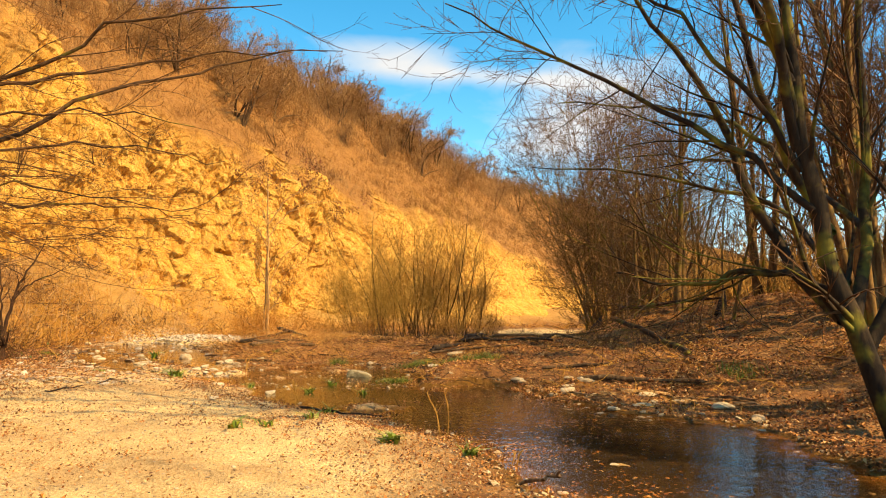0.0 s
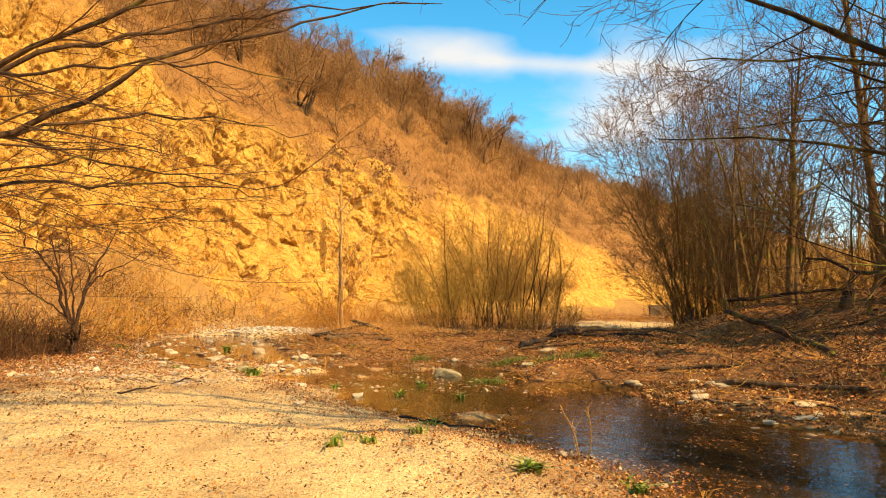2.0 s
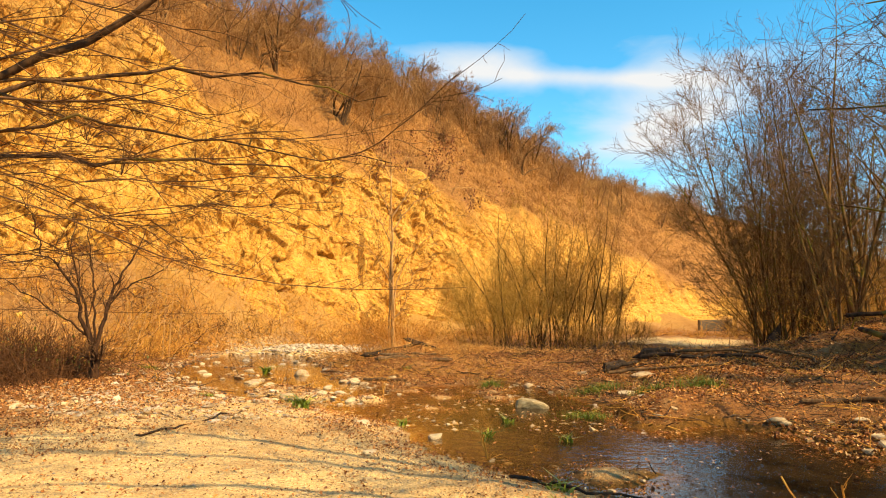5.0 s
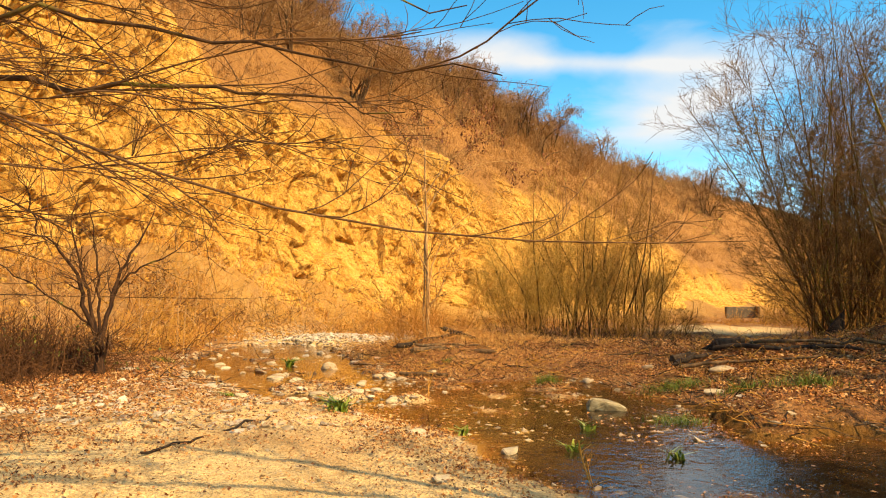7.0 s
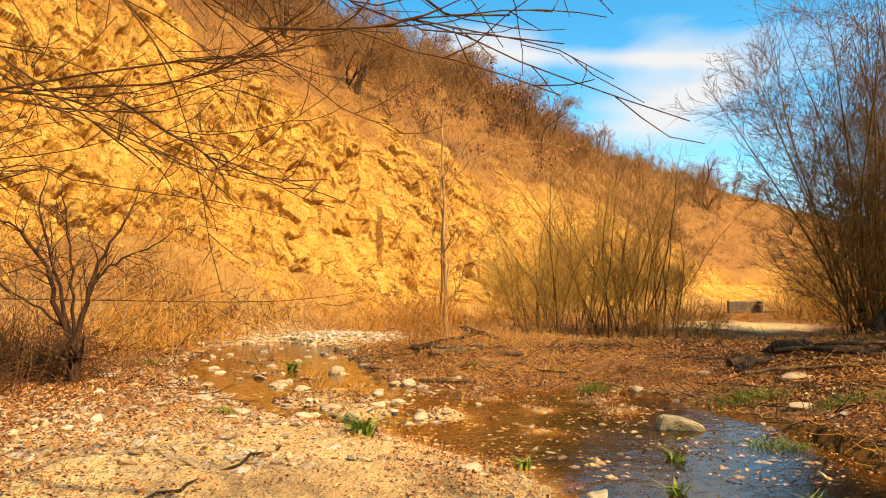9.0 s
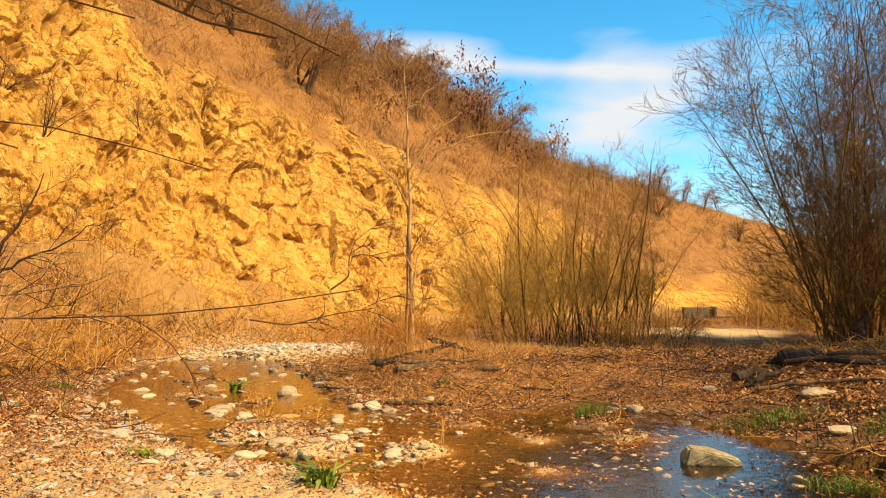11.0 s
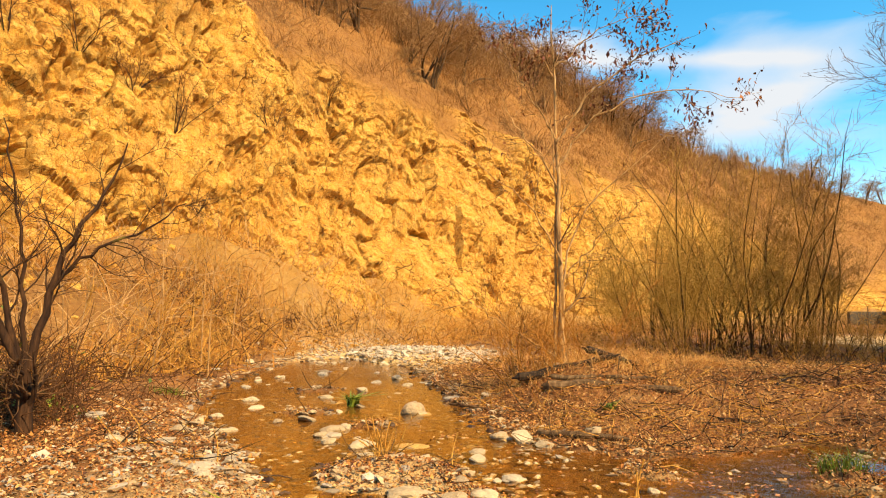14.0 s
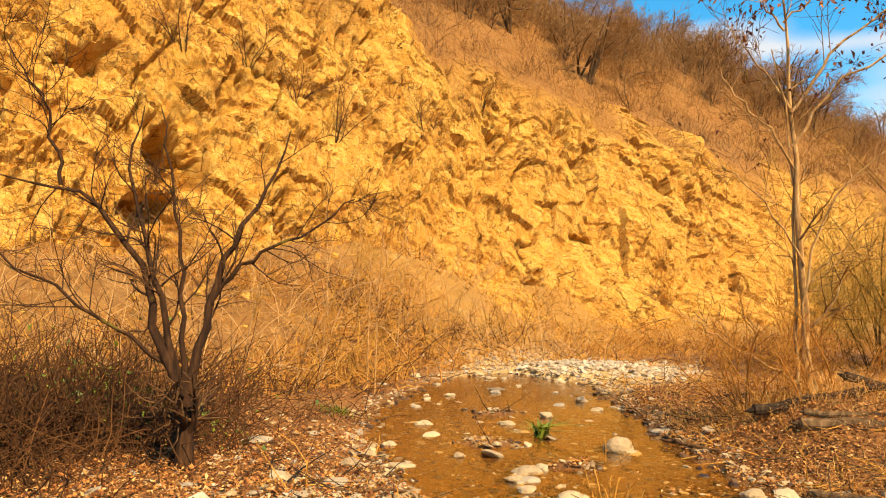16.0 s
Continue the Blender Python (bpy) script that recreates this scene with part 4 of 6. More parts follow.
a, way, r, u = sprout(rng, *boughs, 7, 0.22, 0.98, (18, 42), 0.45)
limbs = grow(rng, a, way * (1, 1, 0.45) + (0.35, 0.0, -0.08), 1.7 * rng.uniform(0.5, 1.2, len(a)) * (1.2 - 0.6 * u), np.maximum(r, 0.006), np.full(len(a), 0.003), 9, 0.2, -0.1)
limbs = within_reach(*limbs, 9.1, 0.6)
for i in range(len(limbs[0])):
    single("limb", limbs[0][i : i + 1], limbs[1][i : i + 1], 5, m_twig, overhang)
low = (st[0][[6, 7, 8, 9]], st[1][[6, 7, 8, 9]])
tw = []
for src, count, length in ((limbs, 6, 0.7), (boughs, 5, 0.8)):
    a, way, r, u = sprout(rng, *src, count, 0.3, 0.99, (20, 50), 0.55)
    tw.append(grow(rng, a, way * (1, 1, 0.5) + (0.25, 0.0, -0.08), length * rng.uniform(0.4, 1.2, len(a)), np.maximum(np.minimum(r, 0.006), 0.003), np.full(len(a), 0.0018), 6, 0.25, 0.1))
a, way, r, u = sprout(rng, *tw[0], 2, 0.3, 0.98, (25, 55), 0.7)
tw.append(grow(rng, a, way, 0.3 * rng.uniform(0.4, 1.2, len(a)), np.full(len(a), 0.0024), np.full(len(a), 0.0015), 4, 0.25, 0.1))
side = []
for k, count, length, room in ((6, 22, 0.26, 0.2), (7, 18, 0.22, 0.16), (8, 4, 0.06, 0.1), (9, 5, 0.07, 0.1)):
    a, way, r, u = sprout(rng, st[0][k : k + 1], st[1][k : k + 1], count, 0.35, 0.99, (22, 48), 0.6)
    g = grow(rng, a, way + (0.7, 0.0, 0.1), length * rng.uniform(0.4, 1.2, len(a)), np.minimum(r, 0.0022), np.full(len(a), 0.0008), 7, 0.25, 0.15)
    side.append(within_reach(*g, 9.9, room))
    if len(side[-1][0]):
        a, way, r, u = sprout(rng, *side[-1], 3, 0.35, 0.95, (25, 50), 0.7)
        g = grow(rng, a, way, length * 0.35 * rng.uniform(0.4, 1.2, len(a)), np.full(len(a), 0.0011), np.full(len(a), 0.0006), 4, 0.25, 0.1)
        side.append(within_reach(*g, 9.9, room))
ends = np.concatenate([p[:, -1] for p, r in side if len(p)])
ways = unit(np.concatenate([p[:, -1] - p[:, -2] for p, r in side if len(p)]))
ln = rng.uniform(0.005, 0.010, len(ends))[:, None, None]
pts = ends[:, None] + ways[:, None] * np.linspace(0, 1, 4)[None, :, None] * ln
v, f = tubes([(pts, np.array([0.0006, 0.0014, 0.0011, 0.0002]) * np.ones((len(ends), 1)), 5)])
tagged(part("buds", mesh_of("buds", v, f, m_bud, True), overhang, "pale yellow-green opening buds"), kind="stuff")
v, f = tubes([(*within_reach(*b2, 9.3), 3) for b2 in tw] + [(*b2, 4) for b2 in side if len(b2[0])])
tagged(part("crown", mesh_of("crown", v, f, m_twig, True), overhang), kind="stuff")

# ---- hillside wood ----
hill_protos = []
for i in range(5):
    rng = np.random.default_rng(300 + i)
    st = fan_stems(rng, 2 + i % 3, 0.12, 4.4, 0.075, 0.6, 9, 0.35, 0.3, 0.016)
    ob, _ = bare_tree("hill_tree", "dark leafless gnarled tree on the brown hillside", "tree", "hill trees", (0, 0, 0), st,
                      [(8, 1.7, 0.5, (30, 70), 0.3, 0.35, 6), (6, 0.9, 0.6, (25, 60), 0.2, 0.3, 4), (3, 0.55, 0.7, (25, 60), 0.1, 0.3, 3)], (m_stem, m_hilltwig), 300 + i, False, 6, 0.007)
    hill_protos.append(ob)


def hill_near(x, y):
    """The place on the hill above a point of the plan."""
    best, sign, along = to_polyline(np.array([[x, y]]), FOOT, False)
    q, _ = hill_points(along, best * sign)
    return q[0]


rng = np.random.default_rng(21)
spots = [hill_near(x, y) for x, y in [(1.2, 80.5), (-10.9, 53), (-11.6, 54.5), (-8.5, 55.5), (0.4, 74), (5, 84)]]
ts, td = rng.uniform(3.6, 12.2, 300), np.r_[rng.uniform(9, 24, 150), rng.uniform(18, 36, 150)]
tp, _ = hill_points(ts, td)
spots += list(tp[td > np.interp(ts, np.arange(16), ROCK_TOP) * 0.45 + 2.5])
for i, q in enumerate(spots):
    src = hill_protos[i % 5]
    size = rng.uniform(0.6, 1.35)
    m = Matrix.Translation(q) @ Matrix.Rotation(rng.uniform(0, 6.28), 4, "Z") @ Matrix.Diagonal((size, size, size, 1))
    if i < 5:
        src.matrix_world = m
    else:
        copy_thing(src, m)


def clumps(rng, root, k, size, spread, radius, tip, n, lean=0.45, wander=0.3, lift=0.2):
    start = np.repeat(root, k, 0) + rng.normal(0, 1, (len(root) * k, 3)) * np.repeat(spread, k)[:, None] * (1, 1, 0.1)
    ln = np.repeat(size, k) * rng.uniform(0.45, 1.2, len(start))
    way = rng.normal(0, lean, (len(start), 3)) + (0, 0, 1.0)
    return grow(rng, start, way, ln, np.full(len(start), radius), np.full(len(start), tip), n, wander, lift)


rng = np.random.default_rng(20)
N = 7000
bs, bd = rng.permutation(np.r_[rng.uniform(2.6, 12.5, N * 5 // 2), rng.uniform(7.5, 12.0, N * 3 // 2)]), rng.uniform(1.5, 36, N * 4)
bp, bb, _ = hill_surface(bs, bd)
keep = np.where((bb < 0.3) & (rng.uniform(0, 1, len(bs)) < 0.6 + 1.5 * fbm(bp * 0.12, 3, 71)))[0][:N]
root, _ = hill_points(bs[keep], bd[keep])
size = (0.4 + 2.4 * rng.uniform(0, 1, len(root)) ** 1.6) * (0.55 + 0.95 * smooth((bd[keep] - 7) / 9))
p1, r1 = clumps(rng, root, 12, size, np.full(len(root), 0.45), 0.018, 0.006, 3, 0.5)
grey = np.repeat(fbm(root * 0.16, 3, 72) + 0.02 * (bd[keep] - 11) + 0.12 * rng.normal(0, 1, len(root)) > -0.02, 12)
v, f = tubes([(p1[grey], r1[grey], 3)])
tagged(new("hill_scrub", mesh_of("hill_scrub", v, f, m_hilltwig, False)), "grey-brown leafless scrub on the upper hillside", "brush", kind="stuff")
v, f = tubes([(p1[~grey], r1[~grey], 3)])
tagged(new("hill_brush", mesh_of("hill_brush", v, f, m_brush, False)), "rusty brown leafless brush covering the hillside", "brush", kind="stuff")

# thicket and distant wood on the right side of the valley
rng = np.random.default_rng(22)
N = 1900
wx, wy = rng.uniform(7, 60, N * 2), rng.uniform(9, 95, N * 2)
ok = (wx > 10.4 + 0.22 * np.maximum(wy - 24, 0) + 0.35 * np.maximum(wy - 45, 0)) & (wx < 0.95 * wy + 8) & (to_polyline(np.c_[wx, wy], FOOT, False)[0] * to_polyline(np.c_[wx, wy], FOOT, False)[1] < -6)
wx, wy = wx[ok][:N], wy[ok][:N]
root = np.c_[wx, wy, floor_height(np.c_[wx, wy], False)[0]]
big = np.clip(np.hypot(wx, wy) / 25, 0.6, 2.2)
p1, r1 = clumps(rng, root, 18, rng.uniform(1.2, 3.2, len(root)) * big, 0.5 * big, 0.017, 0.006, 3, 0.4)
v, f = tubes([(p1, r1, 3)])
tagged(new("thicket", mesh_of("thicket", v, f, m_thicket, False)), "olive-brown leafless thicket under the trees", "brush", kind="stuff")
wood_protos = []
for i in range(4):
    rng = np.random.default_rng(320 + i)
    st = fan_stems(rng, 2 + i % 2, 0.3, 11, 0.12, 0.2, 10, 0.2, 0.1)
    ob, _ = bare_tree("wood_tree", "tall leafless tree, in the far wood or added unseen for shade", "tree", "wood trees", (0, 0, 0), st,
                      [(18, 2.6, 0.4, (25, 58), 0.5, 0.2, 6), (8, 1.1, 0.5, (25, 50), 0.3, 0.2, 4)], (m_treebark, m_twig), 320 + i, False, 6, 0.006)
    wood_protos.append(ob)
rng = np.random.default_rng(23)
wx, wy = rng.uniform(16, 75, 400), rng.uniform(14, 110, 400)
ok = (wx > 15 + 0.45 * np.maximum(wy - 25, 0)) & (wx < 0.95 * wy + 10)
wx, wy = wx[ok][:130], wy[ok][:130]
# trees added out of view at right, to shade pool, bank and island
shade_x, shade_y = [9.5, 11.5, 8.6, 13.5, 10.5, 15, 12.5, 17, 8.2, 16, 20, 7.3, 8.3, 9.4, 7.7, 9.9, 10.9, 11.8, 9.6, 10.6, 11.3, 12.0, 9.0], [2.5, 6.2, -2.5, 0.5, -6, 4.5, 9.6, 8.5, -9, -4, 3, 5.6, 7.2, 8.4, 3.6, 12.8, 11.3, 13.2, 12.1, 13.3, 14.5, 15.2, 11.4]
wx, wy = np.r_[wx, shade_x], np.r_[wy, shade_y]
wz = floor_height(np.c_[wx, wy], False)[0]
for i, q in enumerate(zip(wx, wy, wz)):
    m = Matrix.Translation(q) @ Matrix.Rotation(rng.uniform(0, 6.28), 4, "Z") @ Matrix.Diagonal((*[rng.uniform(0.7, 1.1)] * 3, 1))
    if i < 4:
        wood_protos[i].matrix_world = m
    else:
        copy_thing(wood_protos[i % 4], m)


# ---- stones ----
m_stone, t, b, p = material("pale_river_stone", 0.8, 0.3)
a1 = noise_node(t, p, 6.0, 5, 0.6, 0.3)
a2 = noise_node(t, p, 40.0, 3, 0.6)
base = ramp(t, random_of(t), (0.0, (0.34, 0.22, 0.11)), (0.35, (0.54, 0.40, 0.22)), (0.7, (0.66, 0.52, 0.32)), (1.0, (0.42, 0.35, 0.27)))
t.links.new(mix(t, 0.45, base, mix(t, 0.4, ramp(t, a1, (0.3, (0.22, 0.14, 0.06)), (0.7, (0.74, 0.60, 0.38))), ramp(t, a2, (0.3, (0.2, 0.12, 0.06)), (0.7, (0.58, 0.47, 0.3))))), b.inputs["Base Color"])
bump(t, b, a1, 0.5, 0.03)
m_slab, t, b, p = material("grey_ochre_slab", 0.75, 0.3)
a1 = noise_node(t, p, 9.0, 6, 0.65, 0.4)
t.links.new(ramp(t, a1, (0.3, (0.16, 0.11, 0.05)), (0.5, (0.34, 0.26, 0.13)), (0.7, (0.52, 0.42, 0.24))), b.inputs["Base Color"])
bump(t, b, a1, 0.7, 0.03)
m_pebble, t, b, p = material("gravel_pebble", 0.85, 0.25)
base = ramp(t, random_of(t, "Island"), (0.0, (0.18, 0.10, 0.043)), (0.3, (0.37, 0.235, 0.10)), (0.6, (0.52, 0.355, 0.17)), (0.85, (0.62, 0.46, 0.26)), (1.0, (0.22, 0.19, 0.16)))
t.links.new(mix(t, 0.3, base, ramp(t, noise_node(t, p, 30.0, 3, 0.6), (0.3, (0.25, 0.16, 0.08)), (0.7, (0.66, 0.54, 0.36)))), b.inputs["Base Color"])
m_cobble, t, b, p = material("pale_grey_cobble", 0.85, 0.25)
base = ramp(t, random_of(t, "Island"), (0.0, (0.26, 0.19, 0.115)), (0.4, (0.48, 0.38, 0.25)), (0.8, (0.68, 0.57, 0.42)), (1.0, (0.34, 0.30, 0.26)))
t.links.new(mix(t, 0.3, base, ramp(t, noise_node(t, p, 20.0, 3, 0.6), (0.3, (0.24, 0.16, 0.08)), (0.7, (0.70, 0.60, 0.44)))), b.inputs["Base Color"])
m_wet, t, b, p = material("wet_brown_pebble", 0.35, 0.4)
t.links.new(ramp(t, random_of(t, "Island"), (0.0, (0.03, 0.014, 0.006)), (0.5, (0.11, 0.055, 0.016)), (0.85, (0.22, 0.12, 0.04)), (1.0, (0.42, 0.30, 0.15))), b.inputs["Base Color"])
m_leaf, t, b, p = material("dead_leaf", 0.7, 0.25)
base = ramp(t, random_of(t, "Island"), (0.0, (0.07, 0.024, 0.009)), (0.25, (0.24, 0.08, 0.02)), (0.55, (0.45, 0.17, 0.036)), (0.82, (0.62, 0.29, 0.075)), (1.0, (0.74, 0.47, 0.20)))
t.links.new(base, b.inputs["Base Color"])
m_redleaf, t, b, p = material("reddish_dead_leaf", 0.7, 0.25)
t.links.new(ramp(t, random_of(t, "Island"), (0.0, (0.10, 0.025, 0.015)), (0.5, (0.22, 0.07, 0.03)), (1.0, (0.42, 0.16, 0.04))), b.inputs["Base Color"])
m_straw, t, b, p = material("dry_grass", 0.75, 0.25)
t.links.new(ramp(t, random_of(t, "Island"), (0.0, (0.34, 0.12, 0.02)), (0.35, (0.62, 0.26, 0.05)), (0.7, (0.80, 0.42, 0.10)), (1.0, (0.88, 0.58, 0.2))), b.inputs["Base Color"])
m_green, t, b, p = material("fresh_green_leaf", 0.5, 0.4)
t.links.new(ramp(t, random_of(t, "Island"), (0.0, (0.07, 0.11, 0.007)), (0.5, (0.15, 0.20, 0.010)), (1.0, (0.29, 0.29, 0.018))), b.inputs["Base Color"])
m_dead = bark("weathered_dead_wood", (0.04, 0.022, 0.011), (0.14, 0.08, 0.035), (0.34, 0.21, 0.10), 0, 14)
m_rot = bark("black_rotten_wood", (0.012, 0.008, 0.006), (0.04, 0.025, 0.015), (0.10, 0.06, 0.03), 0, 14)
m_straw_twig = bark("straw_coloured_bramble", (0.26, 0.10, 0.015), (0.56, 0.27, 0.042), (0.78, 0.46, 0.10), 0, 20, True)
m_cane = bark("pale_straw_cane", (0.34, 0.17, 0.06), (0.56, 0.32, 0.12), (0.76, 0.50, 0.22), 0, 20, True)
m_dark_twig = bark("dark_bramble", (0.035, 0.014, 0.005), (0.10, 0.04, 0.012), (0.22, 0.095, 0.028), 0, 20, True)
# base colour darkened to carry the shade on the wall's near face
m_concrete, t, b, p = material("grey_concrete", 0.9, 0.2)
t.links.new(ramp(t, noise_node(t, p, 2.0, 6, 0.7), (0.3, (0.09, 0.065, 0.04)), (0.7, (0.22, 0.17, 0.11))), b.inputs["Base Color"])


def stone_mesh(seed, level=3):
    bm = bmesh.new()
    bmesh.ops.create_icosphere(bm, subdivisions=level, radius=0.5)
    q = np.array([v.co for v in bm.verts])
    k = 1 + 0.55 * facets(q * 1.7 + seed * 7.3, seed, 0.9) + 0.25 * fbm(q * 2.2 + seed, 3, seed + 5)
    for v, c, s in zip(bm.verts, q, k):
        v.co = Vector(c * s)
        v.co.z = max(v.co.z, -0.3)
    me = bpy.data.meshes.new("stone")
    bm.to_mesh(me)
    bm.free()
    me.materials.append(m_stone)
    return me


def broken_stone(seed):
    """An angular stone with flat faces and worn edges."""
    rng = np.random.default_rng(seed)
    bm = bmesh.new()
    q = rng.normal(0, 1, (15, 3))
    q = q / np.linalg.norm(q, axis=1, keepdims=True) * 0.5
    q[:, 2] = np.clip(q[:, 2], -0.3, 0.28 + 0.2 * q[:, 0])
    for c in q:
        bm.verts.new(c)
    r = bmesh.ops.convex_hull(bm, input=bm.verts[:])
    bmesh.ops.delete(bm, geom=[v for v in bm.verts if not v.link_faces], context="VERTS")
    bmesh.ops.dissolve_limit(bm, angle_limit=radians(12), verts=bm.verts[:], edges=bm.edges[:])
    bmesh.ops.bevel(bm, geom=bm.edges[:], offset=0.045, segments=2, affect="EDGES")
    me = bpy.data.meshes.new("stone")
    bm.to_mesh(me)
    bm.free()
    me.materials.append(m_stone)
    return me


stone_meshes = [stone_mesh(s) if s % 3 == 0 else broken_stone(s) for s in range(9)]


def stone(x, y, w, d, h, turn, label, i, group="stream stones"):
    ob = new("stone", stone_meshes[i % 9])
    z = max(floor_at(x, y), -0.12 if w > 0.3 else -0.02)
    ob.matrix_world = Matrix.Translation((x, y, z + h * 0.22)) @ Matrix.Rotation(radians(turn), 4, "Z") @ Matrix.Rotation(radians((i * 37) % 13 - 6), 4, "X") @ Matrix.Diagonal((w, d, h, 1))
    return tagged(ob, label, "stone", group)


# stones that stand out, by place, width, depth, height, turn
SHALLOWS = [(-5.2, 18.9, 0.4, 0.34, 0.34, 30), (-4.87, 17.0, 0.4, 0.26, 0.12, 5), (-4.13, 16.45, 0.24, 0.18, 0.11, 80), (-3.34, 14.62, 0.26, 0.2, 0.12, 40), (-0.9, 16.6, 0.3, 0.2,
    0.13, 0), (-6.5, 19.55, 0.34, 0.25, 0.18, 15), (-5.9, 17.6, 0.36, 0.28, 0.17, 60), (2.34, 6.37, 0.3, 0.12, 0.07, 5), (-1.82, 11.64, 0.26, 0.16, 0.14, 40), (-4.85, 20.0, 0.3,
    0.2, 0.1, 0), (-3.75, 17.35, 0.34, 0.26, 0.26, 70), (-3.0, 17.5, 0.24, 0.2, 0.14, 20), (-5.35, 16.8, 0.3, 0.22, 0.13, 50), (-7.1, 16.1, 0.34, 0.28, 0.12, 10), (-7.5, 16.0, 0.3,
    0.24, 0.14, 65)]
ISLET_SHORE = [(-4.8, 14.67, 0.24, 0.17, 0.12, 0), (-4.39, 15.35, 0.19, 0.13, 0.09, 53), (-4.2, 15.61, 0.24, 0.17, 0.12, 106), (-3.96, 15.05, 0.22, 0.16, 0.11, 159), (-4.15, 14.99,
    0.23, 0.17, 0.12, 32), (-3.9, 15.75, 0.13, 0.09, 0.07, 85), (-3.38, 15.05, 0.19, 0.14, 0.09, 138), (-4.17, 16.73, 0.22, 0.16, 0.11, 11), (-4.14, 14.56, 0.26, 0.19, 0.13, 64),
    (-3.49, 14.3, 0.15, 0.11, 0.08, 117), (-3.77, 13.98, 0.11, 0.08, 0.05, 170)]
ISLET_MIDDLE = [(-4.53, 16.12, 0.14, 0.1, 0.07, 43), (-2.67, 15.68, 0.13, 0.09, 0.06, 96), (-6.41, 18.06, 0.3, 0.22, 0.15, 149), (-5.75, 16.92, 0.22, 0.16, 0.11, 22), (-3.33,
    19.98, 0.24, 0.17, 0.12, 75), (-3.98, 16.51, 0.09, 0.07, 0.05, 128), (-3.73, 15.82, 0.15, 0.11, 0.07, 1), (-4.67, 14.77, 0.17, 0.12, 0.09, 54), (-4.63, 15.1, 0.14, 0.1, 0.07,
    107), (-3.52, 17.13, 0.23, 0.17, 0.12, 160), (-3.98, 17.46, 0.25, 0.18, 0.12, 33)]
BANK_STONES = [(-8.6, 17.1, 0.36, 0.26, 0.12, 30), (-7.1, 17.3, 0.42, 0.26, 0.12, 0), (-7.95, 19.6, 0.34, 0.2, 0.12, 20), (-7.4, 18.8, 0.3, 0.2, 0.1, 75), (-6.3, 15.4, 0.34, 0.26,
    0.13, 25), (-4.55, 15.25, 0.32, 0.24, 0.12, 35), (-5.15, 14.75, 0.28, 0.2, 0.12, 15), (3.12, 11.0, 0.34, 0.24, 0.2, 0), (2.6, 12.45, 0.3, 0.2, 0.12, 0), (4.15, 10.1, 0.42, 0.2,
    0.1, 15), (4.5, 9.8, 0.38, 0.2, 0.09, 30)]
FAR_SHORE = [(4.85, 9.2, 0.36, 0.24, 0.12, 10), (4.95, 8.5, 0.34, 0.22, 0.15, 50), (3.4, 9.5, 0.28, 0.18, 0.11, 0), (3.85, 9.6, 0.36, 0.2, 0.08, 20), (-1.6, 7.85, 0.22, 0.16, 0.08,
    0), (-2.4, 10.2, 0.2, 0.15, 0.09, 40), (-2.75, 12.0, 0.24, 0.17, 0.1, 10), (1.2, 14.8, 0.34, 0.22, 0.14, 0), (0.9, 17.3, 0.3, 0.22, 0.14, 30), (1.9, 16.4, 0.5, 0.34, 0.16, 10)]
for i, (x, y, w, d, h, a) in enumerate(SHALLOWS + ISLET_SHORE + ISLET_MIDDLE + BANK_STONES + FAR_SHORE):
    stone(x, y, w, d, h, a, "large flat pale stone standing in the stream" if w > 0.45 else "pale river stone at the edge of the stream", i)
bm = bmesh.new()
rng = np.random.default_rng(31)
for x, y, z in ((-0.34, -0.15, -0.12), (-0.30, 0.16, -0.12), (0.34, -0.16, -0.12), (0.30, 0.15, -0.12), (-0.27, -0.13, 0.17), (-0.22, 0.14, 0.16), (0.30, -0.15, 0.04), (0.26, 0.12, 0.05), (0.02, -0.18, 0.12), (0.05, 0.16, 0.11),
                (0.36, 0.0, -0.02), (-0.35, 0.02, 0.06)):
    bm.verts.new(Vector((x, y, z)) + Vector(rng.normal(0, 0.012, 3)))
bmesh.ops.convex_hull(bm, input=bm.verts[:])
bmesh.ops.dissolve_limit(bm, angle_limit=radians(8), verts=bm.verts[:], edges=bm.edges[:])
bmesh.ops.bevel(bm, geom=bm.edges[:], offset=0.022, segments=2, affect="EDGES")
me = bpy.data.meshes.new("stone")
bm.to_mesh(me)
bm.free()
me.materials.append(m_slab)
slab = new("stone", me)
slab.matrix_world = Matrix.Translation((-0.42, 14.25, 0.04)) @ Matrix.Rotation(radians(-6), 4, "Z") @ Matrix.Diagonal((0.76, 0.8, 0.62, 1))
tagged(slab, "large wedge-shaped grey stone standing in the stream", "stone", "stream stones")
rng = np.random.default_rng(40)
made = 0
while made < 215:
    x, y = rng.uniform(-10, 1.5), rng.uniform(12.5, 26.5)
    sdv = float(shore(np.array([[x, y]]))[0])
    if sdv > 0.7 or (x > -3.4 and sdv < -0.5) or rng.uniform() > (0.9 if x < -4.2 else 0.35):
        continue
    w = 0.06 + 0.20 * rng.uniform() ** 2.4
    stone(x, y, w, w * rng.uniform(0.6, 0.95), w * rng.uniform(0.35, 0.6), rng.uniform(0, 180), "small pale stone in the shallow stream", rng.integers(0, 900))
    made += 1
